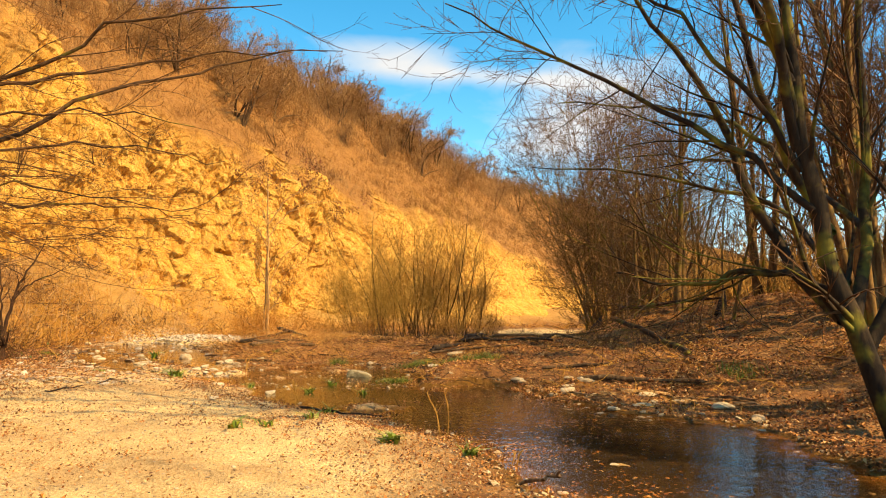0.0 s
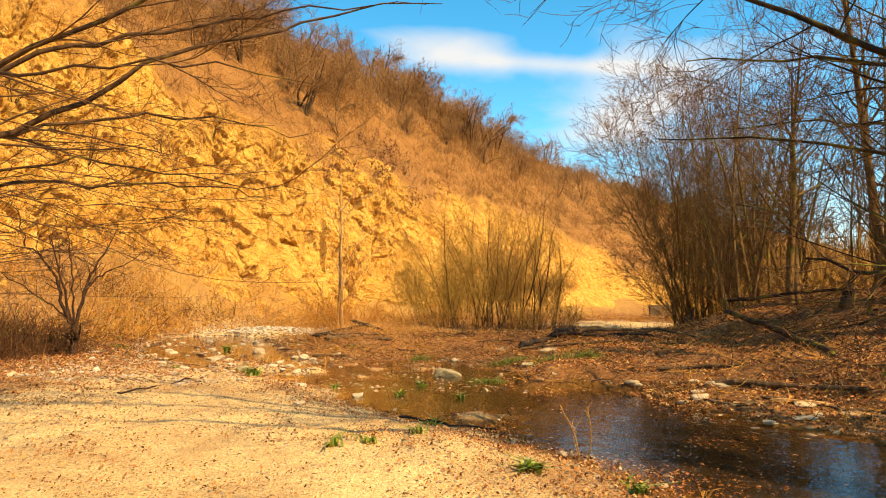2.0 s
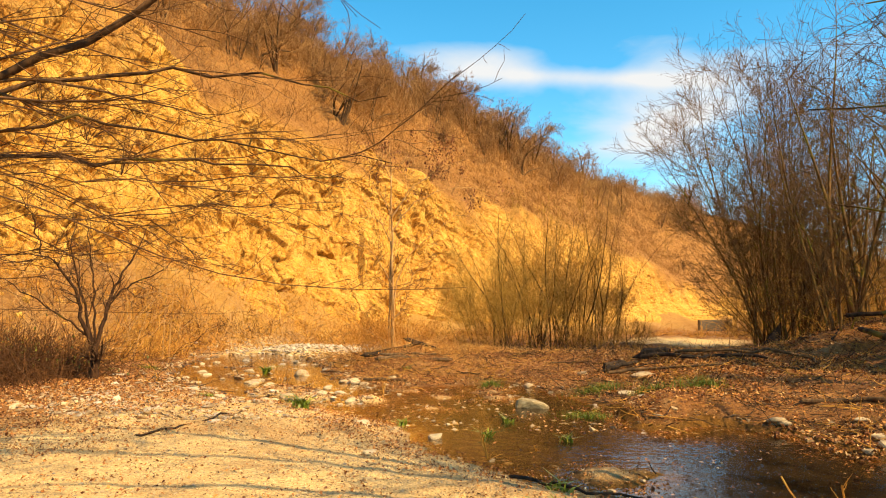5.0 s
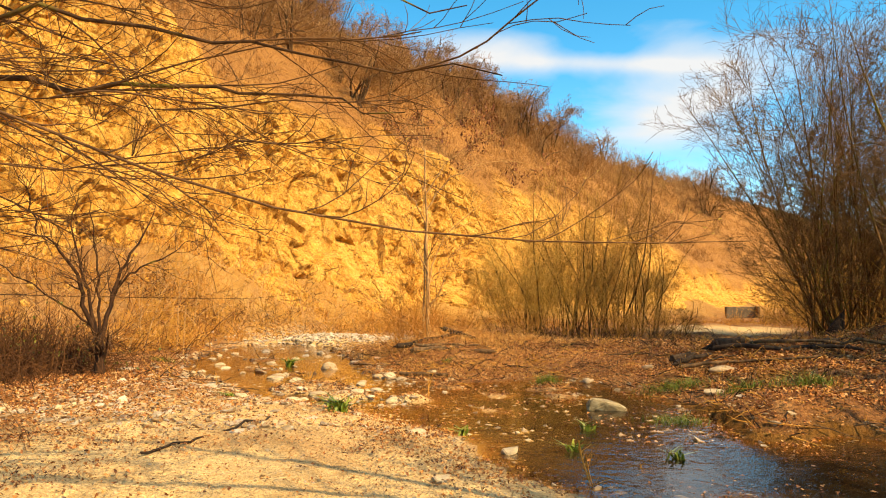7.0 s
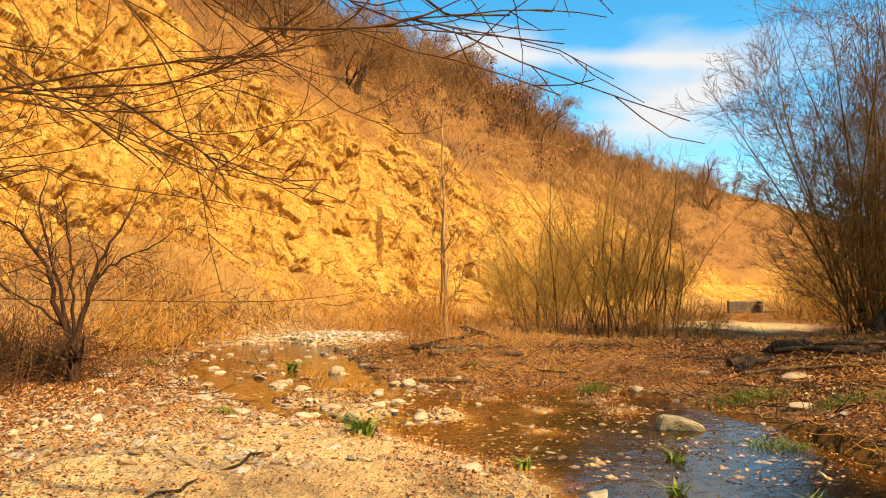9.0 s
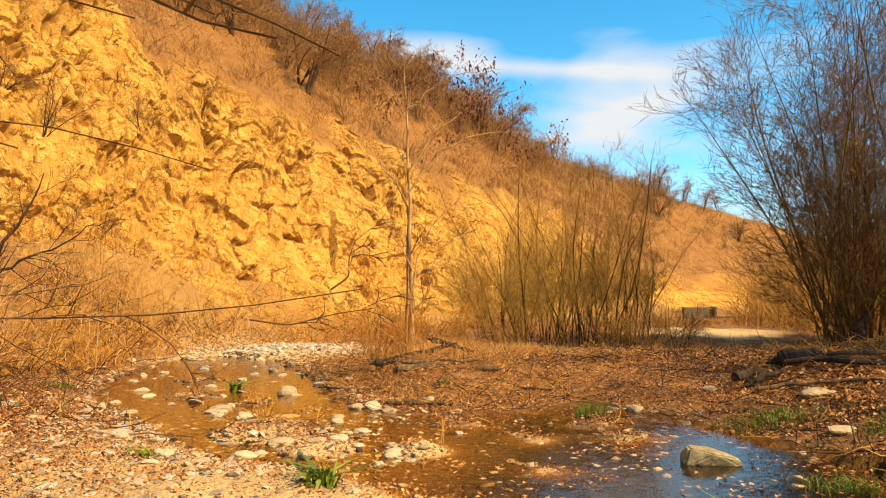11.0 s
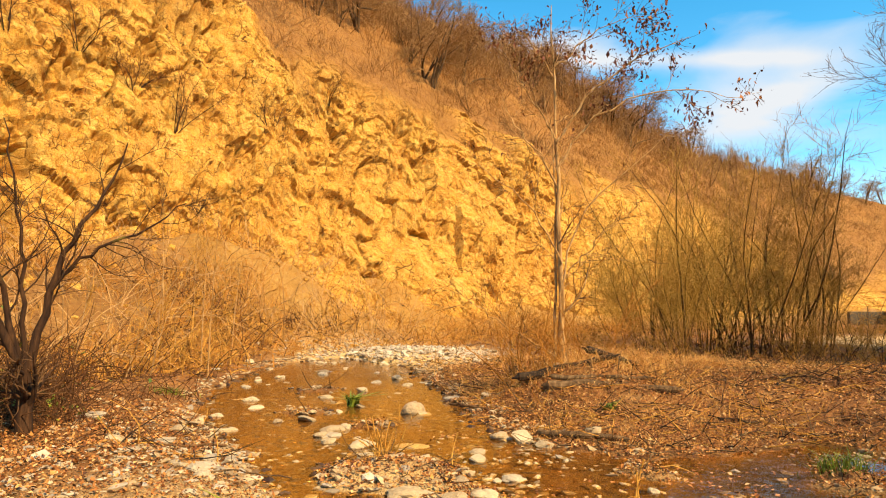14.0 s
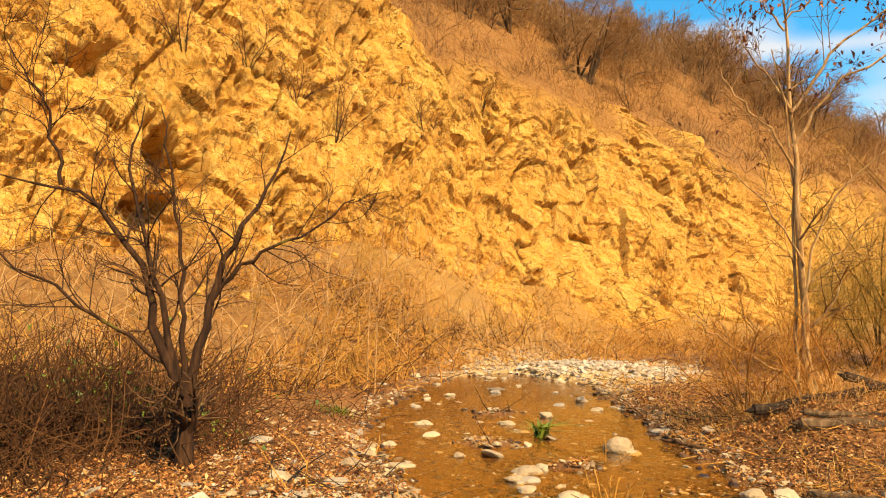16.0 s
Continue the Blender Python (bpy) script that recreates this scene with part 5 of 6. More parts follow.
for k in range(36):
    x, y = rng.uniform(2.6, 6.0), rng.uniform(7.5, 12.5)
    sdv = float(shore(np.array([[x, y]]))[0])
    if -0.15 < sdv < 0.9:
        w = 0.10 + 0.25 * rng.uniform() ** 2
        stone(x, y, w, w * rng.uniform(0.5, 0.9), w * rng.uniform(0.2, 0.45), rng.uniform(-30, 30), "flat pale stone on the pool's far shore", rng.integers(0, 900), "shore stones")

# gravel: joined small stones
ico_v, ico_f = [], []
bm = bmesh.new()
bmesh.ops.create_icosphere(bm, subdivisions=1, radius=0.5)
bm.verts.ensure_lookup_table()
ico_v, ico_f = np.array([v.co for v in bm.verts]), np.array([[v.index for v in fc.verts] for fc in bm.faces])
bm.free()


def joined_pebbles(rng, centre, size, flat=0.5):
    k = len(centre)
    jit = 1 + rng.normal(0, 0.16, (k, len(ico_v), 1))
    a = rng.uniform(0, 6.28, k)
    sc = np.stack([size, size * rng.uniform(0.55, 0.95, k), size * rng.uniform(0.6, 1.1, k) * flat], 1)
    q = ico_v[None] * jit * sc[:, None]
    x, y = q[..., 0] * np.cos(a)[:, None] - q[..., 1] * np.sin(a)[:, None], q[..., 0] * np.sin(a)[:, None] + q[..., 1] * np.cos(a)[:, None]
    tilt = rng.normal(0, 0.25, (k, 2))
    z = q[..., 2] + tilt[:, :1] * x + tilt[:, 1:] * y
    v = np.stack([x, y, z], -1) + centre[:, None]
    f = ico_f[None] + (np.arange(k) * len(ico_v))[:, None, None]
    return v.reshape(-1, 3), f.reshape(-1, 3)


def scatter(rng, n, box, weight):
    """n points in a box of the plan, thinned by a weight of (x, y, shore distance, hill distance)."""
    got = np.zeros((0, 3))
    while len(got) < n:
        q = np.c_[rng.uniform(box[0], box[1], n * 2), rng.uniform(box[2], box[3], n * 2)]
        z, sdv, d, _ = floor_height(q)
        w = weight(q[:, 0], q[:, 1], sdv, d)
        hit = rng.uniform(0, 1, len(q)) < w
        got = np.r_[got, np.c_[q, z][hit]]
    return got[:n]


def patch(x, y, scale=0.6, seed=80):
    return np.clip(0.5 + 2.2 * fbm(np.c_[x, y, 0 * x] * scale, 4, seed), 0, 1)


def near_path(x, y):
    return 1 / (1 + (np.maximum(np.hypot(x + 2.0, y - 8) - 5, 0) / 6) ** 2)


rng = np.random.default_rng(41)
c1 = scatter(rng, 10000, (-10, 2, 2.5, 19), lambda x, y, s, d: (s > -0.25) * (s < 3.5 + 4 * (y < 13)) * (x < 1.4 - 0.6 * np.maximum(y - 7, 0) + 0.1 * np.maximum(y - 13, 0)) * (0.25 + 0.75 * patch(x, y, 0.5, 81)) * near_path(x, y))
s1 = 0.012 + (0.035 + 0.06 * smooth((c1[:, 1] - 10.5) / 3)) * rng.uniform(0, 1, len(c1)) ** 2.8
c2 = scatter(rng, 5200, (-10.5, -3.5, 14, 30), lambda x, y, s, d: (s < 0.35) * (d < -5.5) * 0.8 + 0)
s2 = 0.03 + 0.11 * rng.uniform(0, 1, len(c2)) ** 2.5
c3 = scatter(rng, 2600, (-11, -4.5, 24, 31), lambda x, y, s, d: (s > -0.1) * np.exp(-((x + 6.9) / 1.7) ** 2 - ((y - 27.2) / 1.9) ** 2))
s3 = 0.05 + 0.16 * rng.uniform(0, 1, len(c3)) ** 2.2
c4 = scatter(rng, 700, (-4.5, 7, 5, 18), lambda x, y, s, d: (np.abs(s) < 0.45) * 0.9)
s4 = 0.03 + 0.10 * rng.uniform(0, 1, len(c4)) ** 2.5
c5 = scatter(rng, 2000, (-9, -2.5, 11.5, 17), lambda x, y, s, d: (s > -0.1) * (s < 3.2) * (x < 1.4 - 0.6 * np.maximum(y - 7, 0) + 0.1 * np.maximum(y - 13, 0)) * patch(x, y, 0.7, 100) * np.exp(-((x + 5.6) / 2.2) ** 2))
s5 = 0.035 + 0.12 * rng.uniform(0, 1, len(c5)) ** 2.2
c7 = scatter(rng, 420, (-6.5, 1.8, 12.2, 17.5), lambda x, y, s, d: (s < 0.1) * (s > -1.3) * patch(x, y, 1.4, 102) ** 2)
s7 = 0.04 + 0.11 * rng.uniform(0, 1, len(c7)) ** 2
c7[:, 2] = np.maximum(c7[:, 2], -0.2 * s7)
v, f = joined_pebbles(rng, c7, s7, 0.6)
tagged(new("shallow_pebbles", mesh_of("shallow_pebbles", v, f, m_pebble, False)), "small ochre stones breaking the water of the shallows", "gravel", kind="stuff")
under = c2[:, 2] < -0.01
v, f = joined_pebbles(rng, c2[under] + np.c_[0 * s2[under], 0 * s2[under], s2[under] * 0.1], s2[under])
tagged(new("stream_gravel", mesh_of("stream_gravel", v, f, m_wet, False)), "wet dark brown gravel on the stream's bed", "gravel", kind="stuff")
v, f = joined_pebbles(rng, c3 + np.c_[0 * s3, 0 * s3, s3 * 0.12], s3)
tagged(new("gravel_bar", mesh_of("gravel_bar", v, f, m_cobble, False)), "pale grey cobbles heaped in a bar beside the stream", "gravel", kind="stuff")
v, f = joined_pebbles(rng, c5[::3] + np.c_[0 * s5, 0 * s5, s5 * 0.02][::3], s5[::3] * 1.2, 0.3)
tagged(new("bank_cobbles", mesh_of("bank_cobbles", v, f, m_cobble, False)), "flat pale grey cobbles half buried in the bank", "gravel", kind="stuff")
c5, s5 = c5[1::3], s5[1::3]
c6 = scatter(rng, 9000, (-8, 1.5, 2.5, 12), lambda x, y, s, d: (s > 0.0) * (s < 7) * (0.15 + 0.85 * patch(x, y, 1.3, 101) ** 2) * near_path(x, y))
s6 = 0.006 + 0.016 * rng.uniform(0, 1, len(c6)) ** 2
cc, ss = np.r_[c1, c2[~under], c4, c5, c6], np.r_[s1, s2[~under], s4, s5, s6]
v, f = joined_pebbles(rng, cc + np.c_[0 * ss, 0 * ss, ss * 0.08], ss, 0.42)
tagged(new("gravel", mesh_of("gravel", v, f, m_pebble, False)), "pale ochre river gravel on the bank and in the shallows", "gravel", kind="stuff")


# rubble fallen from the cliff
rng = np.random.default_rng(48)
c1 = scatter(rng, 900, (-24, 6, 12, 56), lambda x, y, s, d: np.clip((s > 0.3) * (d > -8) * (d < 1) * np.exp(-((d + 1.5) / 4) ** 2) * (0.2 + patch(x, y, 0.4, 98)), 0, 1))
s1 = 0.05 + 0.28 * rng.uniform(0, 1, len(c1)) ** 3.5
v, f = joined_pebbles(rng, c1 + np.c_[0 * s1, 0 * s1, s1 * 0.1], s1, 0.8)
tagged(new("rubble", mesh_of("rubble", v, f, m_rock, False, {"rock": np.ones(len(v))})), "ochre rubble fallen from the cliff", "rubble", kind="stuff")


# ---- leaf litter, grass, brush ----
def leaf_mesh(rng, centre, size, tilt=0.4, fold=0.35):
    k = len(centre)
    a = rng.uniform(0, 6.28, k)
    ax = np.stack([np.cos(a), np.sin(a), rng.normal(0, tilt, k)], 1)
    ay = np.stack([-np.sin(a), np.cos(a), rng.normal(0, tilt, k)], 1)
    up = np.cross(ax, ay)
    w = rng.uniform(0.28, 0.5, k)[:, None] * size[:, None]
    l = size[:, None]
    cur = rng.normal(fold, 0.3, k)[:, None] * size[:, None]
    q = np.stack([centre - ax * l * 0.5, centre + ay * w + up * cur * 0.6 - ax * l * 0.05, centre + ax * l * 0.5 + up * cur * 0.4, centre - ay * w + up * cur * 0.6 + ax * l * 0.05], 1)
    b0 = np.arange(k)[:, None] * 4
    return q.reshape(-1, 3), np.concatenate([b0 + (0, 1, 2), b0 + (0, 2, 3)])


def litter(x, y, s, d):
    right = (x > 2.2) * (s > 0.0) * 0.95
    isle = (x > -6.2) * (x < 6) * (y > 13.5) * (s > -0.08) * (0.5 + 0.7 * smooth((x + 5.0) / 2.0))
    edge = (x > -4) * (y < 14) * (x < 3) * np.exp(-((s - 0.5) / (0.7 + 0.5 * (y < 9))) ** 2) * 1.0
    bank = (s > 0) * (0.36 * patch(x, y, 0.8, 82) ** 2 + 0.10 + 0.6 * smooth((-x - 3.6) / 2) * smooth((y - 7) / 2) * patch(x, y * 2.2, 0.7, 103) ** 2) + 0.25 * (s > -0.05) * (s < 0.25) * (y > 13)
    talus = 0.35 * (d > -8) * (d < 0) * (s > 0.3) * patch(x, y, 0.7, 99)
    tree = np.exp(-((x + 9.0) / 1.9) ** 2 - ((y - 15.5) / 2.6) ** 2) * 0.9
    return np.clip(np.maximum.reduce([right, isle, edge, bank, tree, talus]) * (0.1 + 1.1 * patch(x, y, 1.1, 83)), 0, 1)


rng = np.random.default_rng(42)
c1 = scatter(rng, 130000, (-11, 11, 2, 26), lambda x, y, s, d: litter(x, y, s, d) * near_path(x, y))
c2 = scatter(rng, 80000, (-12, 18, 7, 30), lambda x, y, s, d: litter(x, y, s, d) * (0.8 + 0.2 * (x > 2.2)))
c3 = scatter(rng, 32000, (-11.5, -4.6, 10.5, 18.5), lambda x, y, s, d: np.clip((s > 0.1) * (np.exp(-((x + 8.8) / 2.2) ** 2 - ((y - 15.0) / 2.8) ** 2) * 1.3 + 0.15 * patch(x, y, 0.9, 104)), 0, 1))
c4 = scatter(rng, 80000, (-5.6, 6, 15, 24), lambda x, y, s, d: (s > 0.0) * (0.35 + 0.65 * patch(x, y, 1.3, 105)))
c2 = np.r_[c2, c3, c4]
cc = np.r_[c1, c2]
cc[:, 2] += rng.uniform(0.004, 0.035, len(cc))
v, f = leaf_mesh(rng, cc, (0.014 + 0.03 * rng.uniform(0, 1, len(cc)) ** 1.8) * (0.8 + 0.5 * smooth((cc[:, 0] - 0.5) / 2)) * np.r_[np.ones(len(c1)), np.full(len(c2), 1.2)])
tagged(new("leaf_litter", mesh_of("leaf_litter", v, f, m_leaf, False)), "orange-brown dead leaves scattered over the banks", "leaves", kind="stuff")
c1 = scatter(rng, 1100, (-5, 2.5, 7, 18), lambda x, y, s, d: (s < 0) * (s > -1.9) * (0.25 + 0.75 * (y > 12)) * patch(x, y, 1.9, 84) ** 3)
c1[:, 2] = rng.uniform(0.006, 0.02, len(c1))
v, f = leaf_mesh(rng, c1, rng.uniform(0.025, 0.055, len(c1)), 0.15)
tagged(new("floating_leaves", mesh_of("floating_leaves", v, f, m_leaf, False)), "dead leaves drifting on the stream", "leaves", kind="stuff")

# small twigs strewn over the island and the right bank
for nm, mat, seed, lab in (("twig_litter", m_dead, 50, "weathered broken twigs strewn over the ground"), ("dark_twig_litter", m_rot, 51, "dark rotten twigs strewn over the ground"), ("straw_litter", m_straw_twig, 53, "pale broken straw lying over the ground")):
    rng = np.random.default_rng(seed)
    c1 = scatter(rng, 3600, (-8, 10, 9, 25), lambda x, y, s, d: np.clip((s > 0.02) * ((x > 0.3) | (y > 15.5)) * patch(x, y, 0.9, 90 + seed) ** 1.5 * 1.3, 0, 1))
    way = rng.normal(0, 1, (len(c1), 3)) * (1, 0.8, 0.22) + (0, 0, 0.06)
    p1, r1 = grow(rng, c1 + (0, 0, 0.012), way, rng.uniform(0.10, 0.6, len(c1)), rng.uniform(0.003, 0.009, len(c1)), np.full(len(c1), 0.002), 4, 0.25, 0.0)
    v, f = tubes([(p1, r1, 4)])
    tagged(new(nm, mesh_of(nm, v, f, mat, False)), lab, "twigs", kind="stuff")

# dead leaves left on the slim tree
tips = np.concatenate([p[:, -2:].reshape(-1, 3) for p, r in lv[2]] + [p[:, -3:].reshape(-1, 3) for p, r in lv[1]])
tips = tips[(tips[:, 2] > 2.9) & (tips[:, 0] > -1.3)]
rng = np.random.default_rng(43)
w = np.clip(0.04 + 0.75 * (tips[:, 0] > 0.4) * (tips[:, 2] > 3.6) + 0.4 * (tips[:, 2] > 4.6), 0, 1)
tips = tips[rng.uniform(0, 1, len(tips)) < w]
tips = np.repeat(tips, 2, 0) + rng.normal(0, 0.05, (2 * len(tips), 3))
v, f = leaf_mesh(rng, tips + rng.normal(0, 0.02, tips.shape), rng.uniform(0.028, 0.058, len(tips)), 0.9, 0.3)
tagged(part("dead_foliage", mesh_of("dead_foliage", v, f, m_redleaf, False), slim, "curled reddish-brown dead leaves"), kind="stuff")


def blades(rng, root, height, width, lean=0.5):
    """Bent tapering blades: two quads each."""
    k = len(root)
    a = rng.uniform(0, 6.28, k)
    side = np.stack([np.cos(a), np.sin(a), 0 * a], 1) * width[:, None]
    out = rng.normal(0, lean, (k, 3)) * (1, 1, 0)
    h = height[:, None]
    mid = root + (np.array([0, 0, 1.0]) + 0.5 * out) * h * 0.55
    top = root + (np.array([0, 0, 0.85]) + 1.6 * out) * h
    q = np.stack([root - side, root + side, mid - side * 0.7, mid + side * 0.7, top - side * 0.1, top + side * 0.1], 1)
    b0 = np.arange(k)[:, None] * 6
    return q.reshape(-1, 3), np.concatenate([b0 + (0, 1, 3, 2), b0 + (2, 3, 5, 4)])


rng = np.random.default_rng(44)
straw = lambda x, y, s, d: np.clip((s > 0.15) * (x > -6.5) * (x < 5.5) * (y > 16.5) * (y < 28.5) * patch(x, y, 0.7, 85) ** 1.5 * 1.1 * np.clip(1.25 - np.abs(x + 2.2) / 5, 0.15, 1), 0, 1)
c1 = scatter(rng, 20000, (-7, 6, 16, 29), straw)
tall = np.exp(-((c1[:, 0] + 2.6) / 1.8) ** 2 - ((c1[:, 1] - 20.6) / 2.2) ** 2) + 0.5 * np.exp(-((c1[:, 0] + 5.3) / 0.9) ** 2 - ((c1[:, 1] - 22.5) / 2.0) ** 2)
h1 = rng.uniform(0.04, 0.13, len(c1)) + tall * rng.uniform(0.1, 0.55, len(c1)) * (1 - 0.85 * np.exp(-((c1[:, 0] + 2.9) / 1.0) ** 2 - ((c1[:, 1] - 18.7) / 0.9) ** 2))
emb = lambda x, y, s, d: np.clip((s > 0.3) * (d > -8.5) * (d < 0.5) * patch(x, y, 0.5, 87) ** 2 * 1.2, 0, 1)
c2 = scatter(rng, 14000, (-22, -2, 13, 46), emb)
h2 = rng.uniform(0.1, 0.6, len(c2))
c4 = scatter(rng, 12000, (-8, 22, 26, 60), lambda x, y, s, d: np.clip((np.hypot((x - 8.0) / 4.6, (y - 34) / 6.0) > 1.0) * (d < 1.0) * (s > 0.3) * patch(x, y, 0.35, 95) * 1.1, 0, 1))
h4 = rng.uniform(0.08, 0.3, len(c4))
c3 = scatter(rng, 5000, (2, 12, 8, 24), lambda x, y, s, d: (s > 0.2) * patch(x, y, 0.9, 88) ** 2)
h3 = rng.uniform(0.06, 0.2, len(c3))
cc, hh = np.r_[c1, c2, c3, c4], np.r_[h1, h2, h3, h4]
v, f = blades(rng, cc - (0, 0, 0.02), hh, rng.uniform(0.0012, 0.0034, len(cc)), 0.9)
tagged(new("dry_grass", mesh_of("dry_grass", v, f, m_straw, False)), "tall straw-coloured dry grass on the banks", "grass", kind="stuff")

# tangled brush at the foot of the cliff
rng = np.random.default_rng(45)
root = scatter(rng, 620, (-24, 2, 11, 52), lambda x, y, s, d: np.clip((s > 0.5) * (d > -8.2) * (d < 0.8) * (0.06 + 1.3 * patch(x, y, 0.45, 89) ** 2) * (1.0 - 0.6 * smooth((d + 4) / 3)), 0, 1) * (1.0 - 0.75 * (x > -9.5) * (y > 27)))
more = scatter(rng, 320, (-8, 22, 27, 56), lambda x, y, s, d: np.clip((d < 1.0) * (s > 0.5) * patch(x, y, 0.22, 96) ** 1.5, 0, 1) * (np.hypot((x - 8.0) / 4.6, (y - 34) / 6.5) > 1.1))
root = np.r_[root, more]
big = np.r_[rng.uniform(0.3, 1.5, len(root) - len(more)), rng.uniform(0.4, 1.3, len(more))]
p1, r1 = clumps(rng, root, 16, big, 0.45 * big, 0.0105, 0.0036, 6, 0.9, 0.8, -0.5)
half = np.repeat(fbm(root * 0.5, 3, 97) + 0.25 * rng.normal(0, 1, len(root)) > -0.02, 16)
dark = rng.uniform(0, 1, len(p1)) < np.repeat(np.clip(0.18 + 1.6 * fbm(root * 0.7, 3, 94), 0, 0.7), 16)
for nm, mat, sel, lab in (("bramble", m_straw_twig, half, "straw-coloured tangled bramble below the cliff"), ("undergrowth", m_rust, ~half, "rusty brown tangled undergrowth below the cliff"), ("dark_undergrowth", m_dark_twig, None, "dark tangled stems among the brush below the cliff")):
    sel = dark if sel is None else sel & ~dark
    v, f = tubes([(p1[sel], r1[sel], 3)])
    tagged(new(nm, mesh_of(nm, v, f, mat, False)), lab, "brush", kind="stuff")

# long pale arching canes over the brush
rng = np.random.default_rng(49)
root = scatter(rng, 260, (-16, -7, 15, 34), lambda x, y, s, d: np.clip((s > 0.5) * (d > -8) * (d < -1) * patch(x, y, 0.4, 93), 0, 1))
way = rng.normal(0, 0.6, (len(root), 3)) * (1, 1, 0.2) + (0, 0, 1)
p1, r1 = grow(rng, root, way, rng.uniform(0.9, 2.4, len(root)), np.full(len(root), 0.012), np.full(len(root), 0.004), 9, 0.3, -0.5)
a, way, r, u = sprout(rng, p1, r1, 5, 0.3, 0.95, (25, 55), 0.6)
p2, r2 = grow(rng, a, way, rng.uniform(0.2, 0.7, len(a)), np.full(len(a), 0.004), np.full(len(a), 0.002), 5, 0.3, 0.1)
v, f = tubes([(p1, r1, 4), (p2, r2, 3)])
tagged(new("bramble_canes", mesh_of("bramble_canes", v, f, m_cane, False)), "long pale arching canes over the brush", "brush", kind="stuff")

# the dark bush behind the young tree, with some ivy
rng = np.random.default_rng(46)
root = scatter(rng, 170, (-14.5, -8.4, 12.0, 19.0), lambda x, y, s, d: np.exp(-((x + 10.8) / 1.8) ** 2 - ((y - 15.6) / 2.1) ** 2))
p1, r1 = clumps(rng, root, 40, rng.uniform(0.6, 1.6, len(root)), np.full(len(root), 0.3), 0.006, 0.003, 6, 0.8, 0.6, -0.4)
bush = thing("dark_bush", "dark tangled bush with a little ivy", "shrub", (0, 0, 0))
v, f = tubes([(p1, r1, 3)])
tagged(part("bramble_tangle", mesh_of("bramble_tangle", v, f, m_dark_twig, False), bush), kind="stuff")
tips = p1[:, 2:5].reshape(-1, 3)
tips = tips[(fbm(tips * 0.9, 3, 91) > 0.06)][::4]
v, f = leaf_mesh(rng, tips, rng.uniform(0.03, 0.06, len(tips)), 0.7)
tagged(part("ivy", mesh_of("ivy", v, f, m_green, False), bush, "dark green ivy leaves"), kind="stuff")

# pale saplings among the brush
for i, (x, y, h, lx, ly) in enumerate([(-9.4, 21.2, 2.8, 0.1, 0.0), (-9.7, 21.5, 2.5, 0.0, 0.1), (-9.9, 20.2, 2.2, 0.6, 0.2), (-10.2, 20.0, 2.0, 0.9, 0.1), (-10.8, 19.6, 2.3, 0.5, -0.2), (-11.2, 22.5, 3.0, 0.1, 0.1),
                                       (-12.0, 24.0, 3.2, -0.1, 0.0), (-12.4, 26.0, 3.0, 0.0, 0.2), (-10.6, 24.5, 2.4, 0.2, 0.0)]):
    st = stems_of((0.016, 0.004, (0, 0, -0.1), (lx * 0.3, ly * 0.3, h * 0.4), (lx * 0.8, ly * 0.7, h * 0.75), (lx * 1.2, ly, h)), n=10)
    bare_tree("sapling", "thin pale leafless sapling at the cliff's foot", "tree", "saplings", (x, y, floor_at(x, y)), st,
              [(9, 0.8, 0.5, (20, 45), 0.3, 0.25, 5), (4, 0.35, 0.6, (25, 50), 0.2, 0.25, 4)], (m_palebark, m_straw_twig), 400 + i, False, 5)

# shrubs that hang on the rock
for i, (x, y, zz, h) in enumerate([(-17.4, 29.0, 0, 2.2), (-15.4, 31.5, 0, 2.4), (-13.9, 36.0, 0, 1.8), (-18.2, 26.5, 0, 2.0), (-12.6, 41.5, 0, 2.0), (-16.4, 30.4, 0, 1.6)]):
    q = hill_near(x - 1.2, y + 0.6)
    rng = np.random.default_rng(420 + i)
    st = fan_stems(rng, 7, 0.15, h, 0.02, 0.8, 8, -0.2, 0.25)
    bare_tree("cliff_shrub", "leafless shrub clinging to the ochre cliff", "shrub", "cliff shrubs", tuple(q), st,
              [(9, 0.9, 0.5, (25, 50), -0.2, 0.3, 5), (4, 0.4, 0.6, (25, 50), 0, 0.3, 4)], (m_bark, m_brush), 420 + i, False, 5, 0.004)

# ---- green plants ----
def plant(x, y, count, height, width, lean, label, i):
    rng = np.random.default_rng(500 + i)
    root = rng.normal(0, 0.04, (count, 3)) * (1, 1, 0)
    v, f = blades(rng, root, height * rng.uniform(0.5, 1.1, count), np.full(count, width) * rng.uniform(0.6, 1.2, count), lean)
    ob = new("green_plant", mesh_of("green_plant", v, f, m_green, False))
    ob.matrix_world = Matrix.Translation((x, y, max(floor_at(x, y), -0.01)))
    return tagged(ob, label, "plant", "green plants")


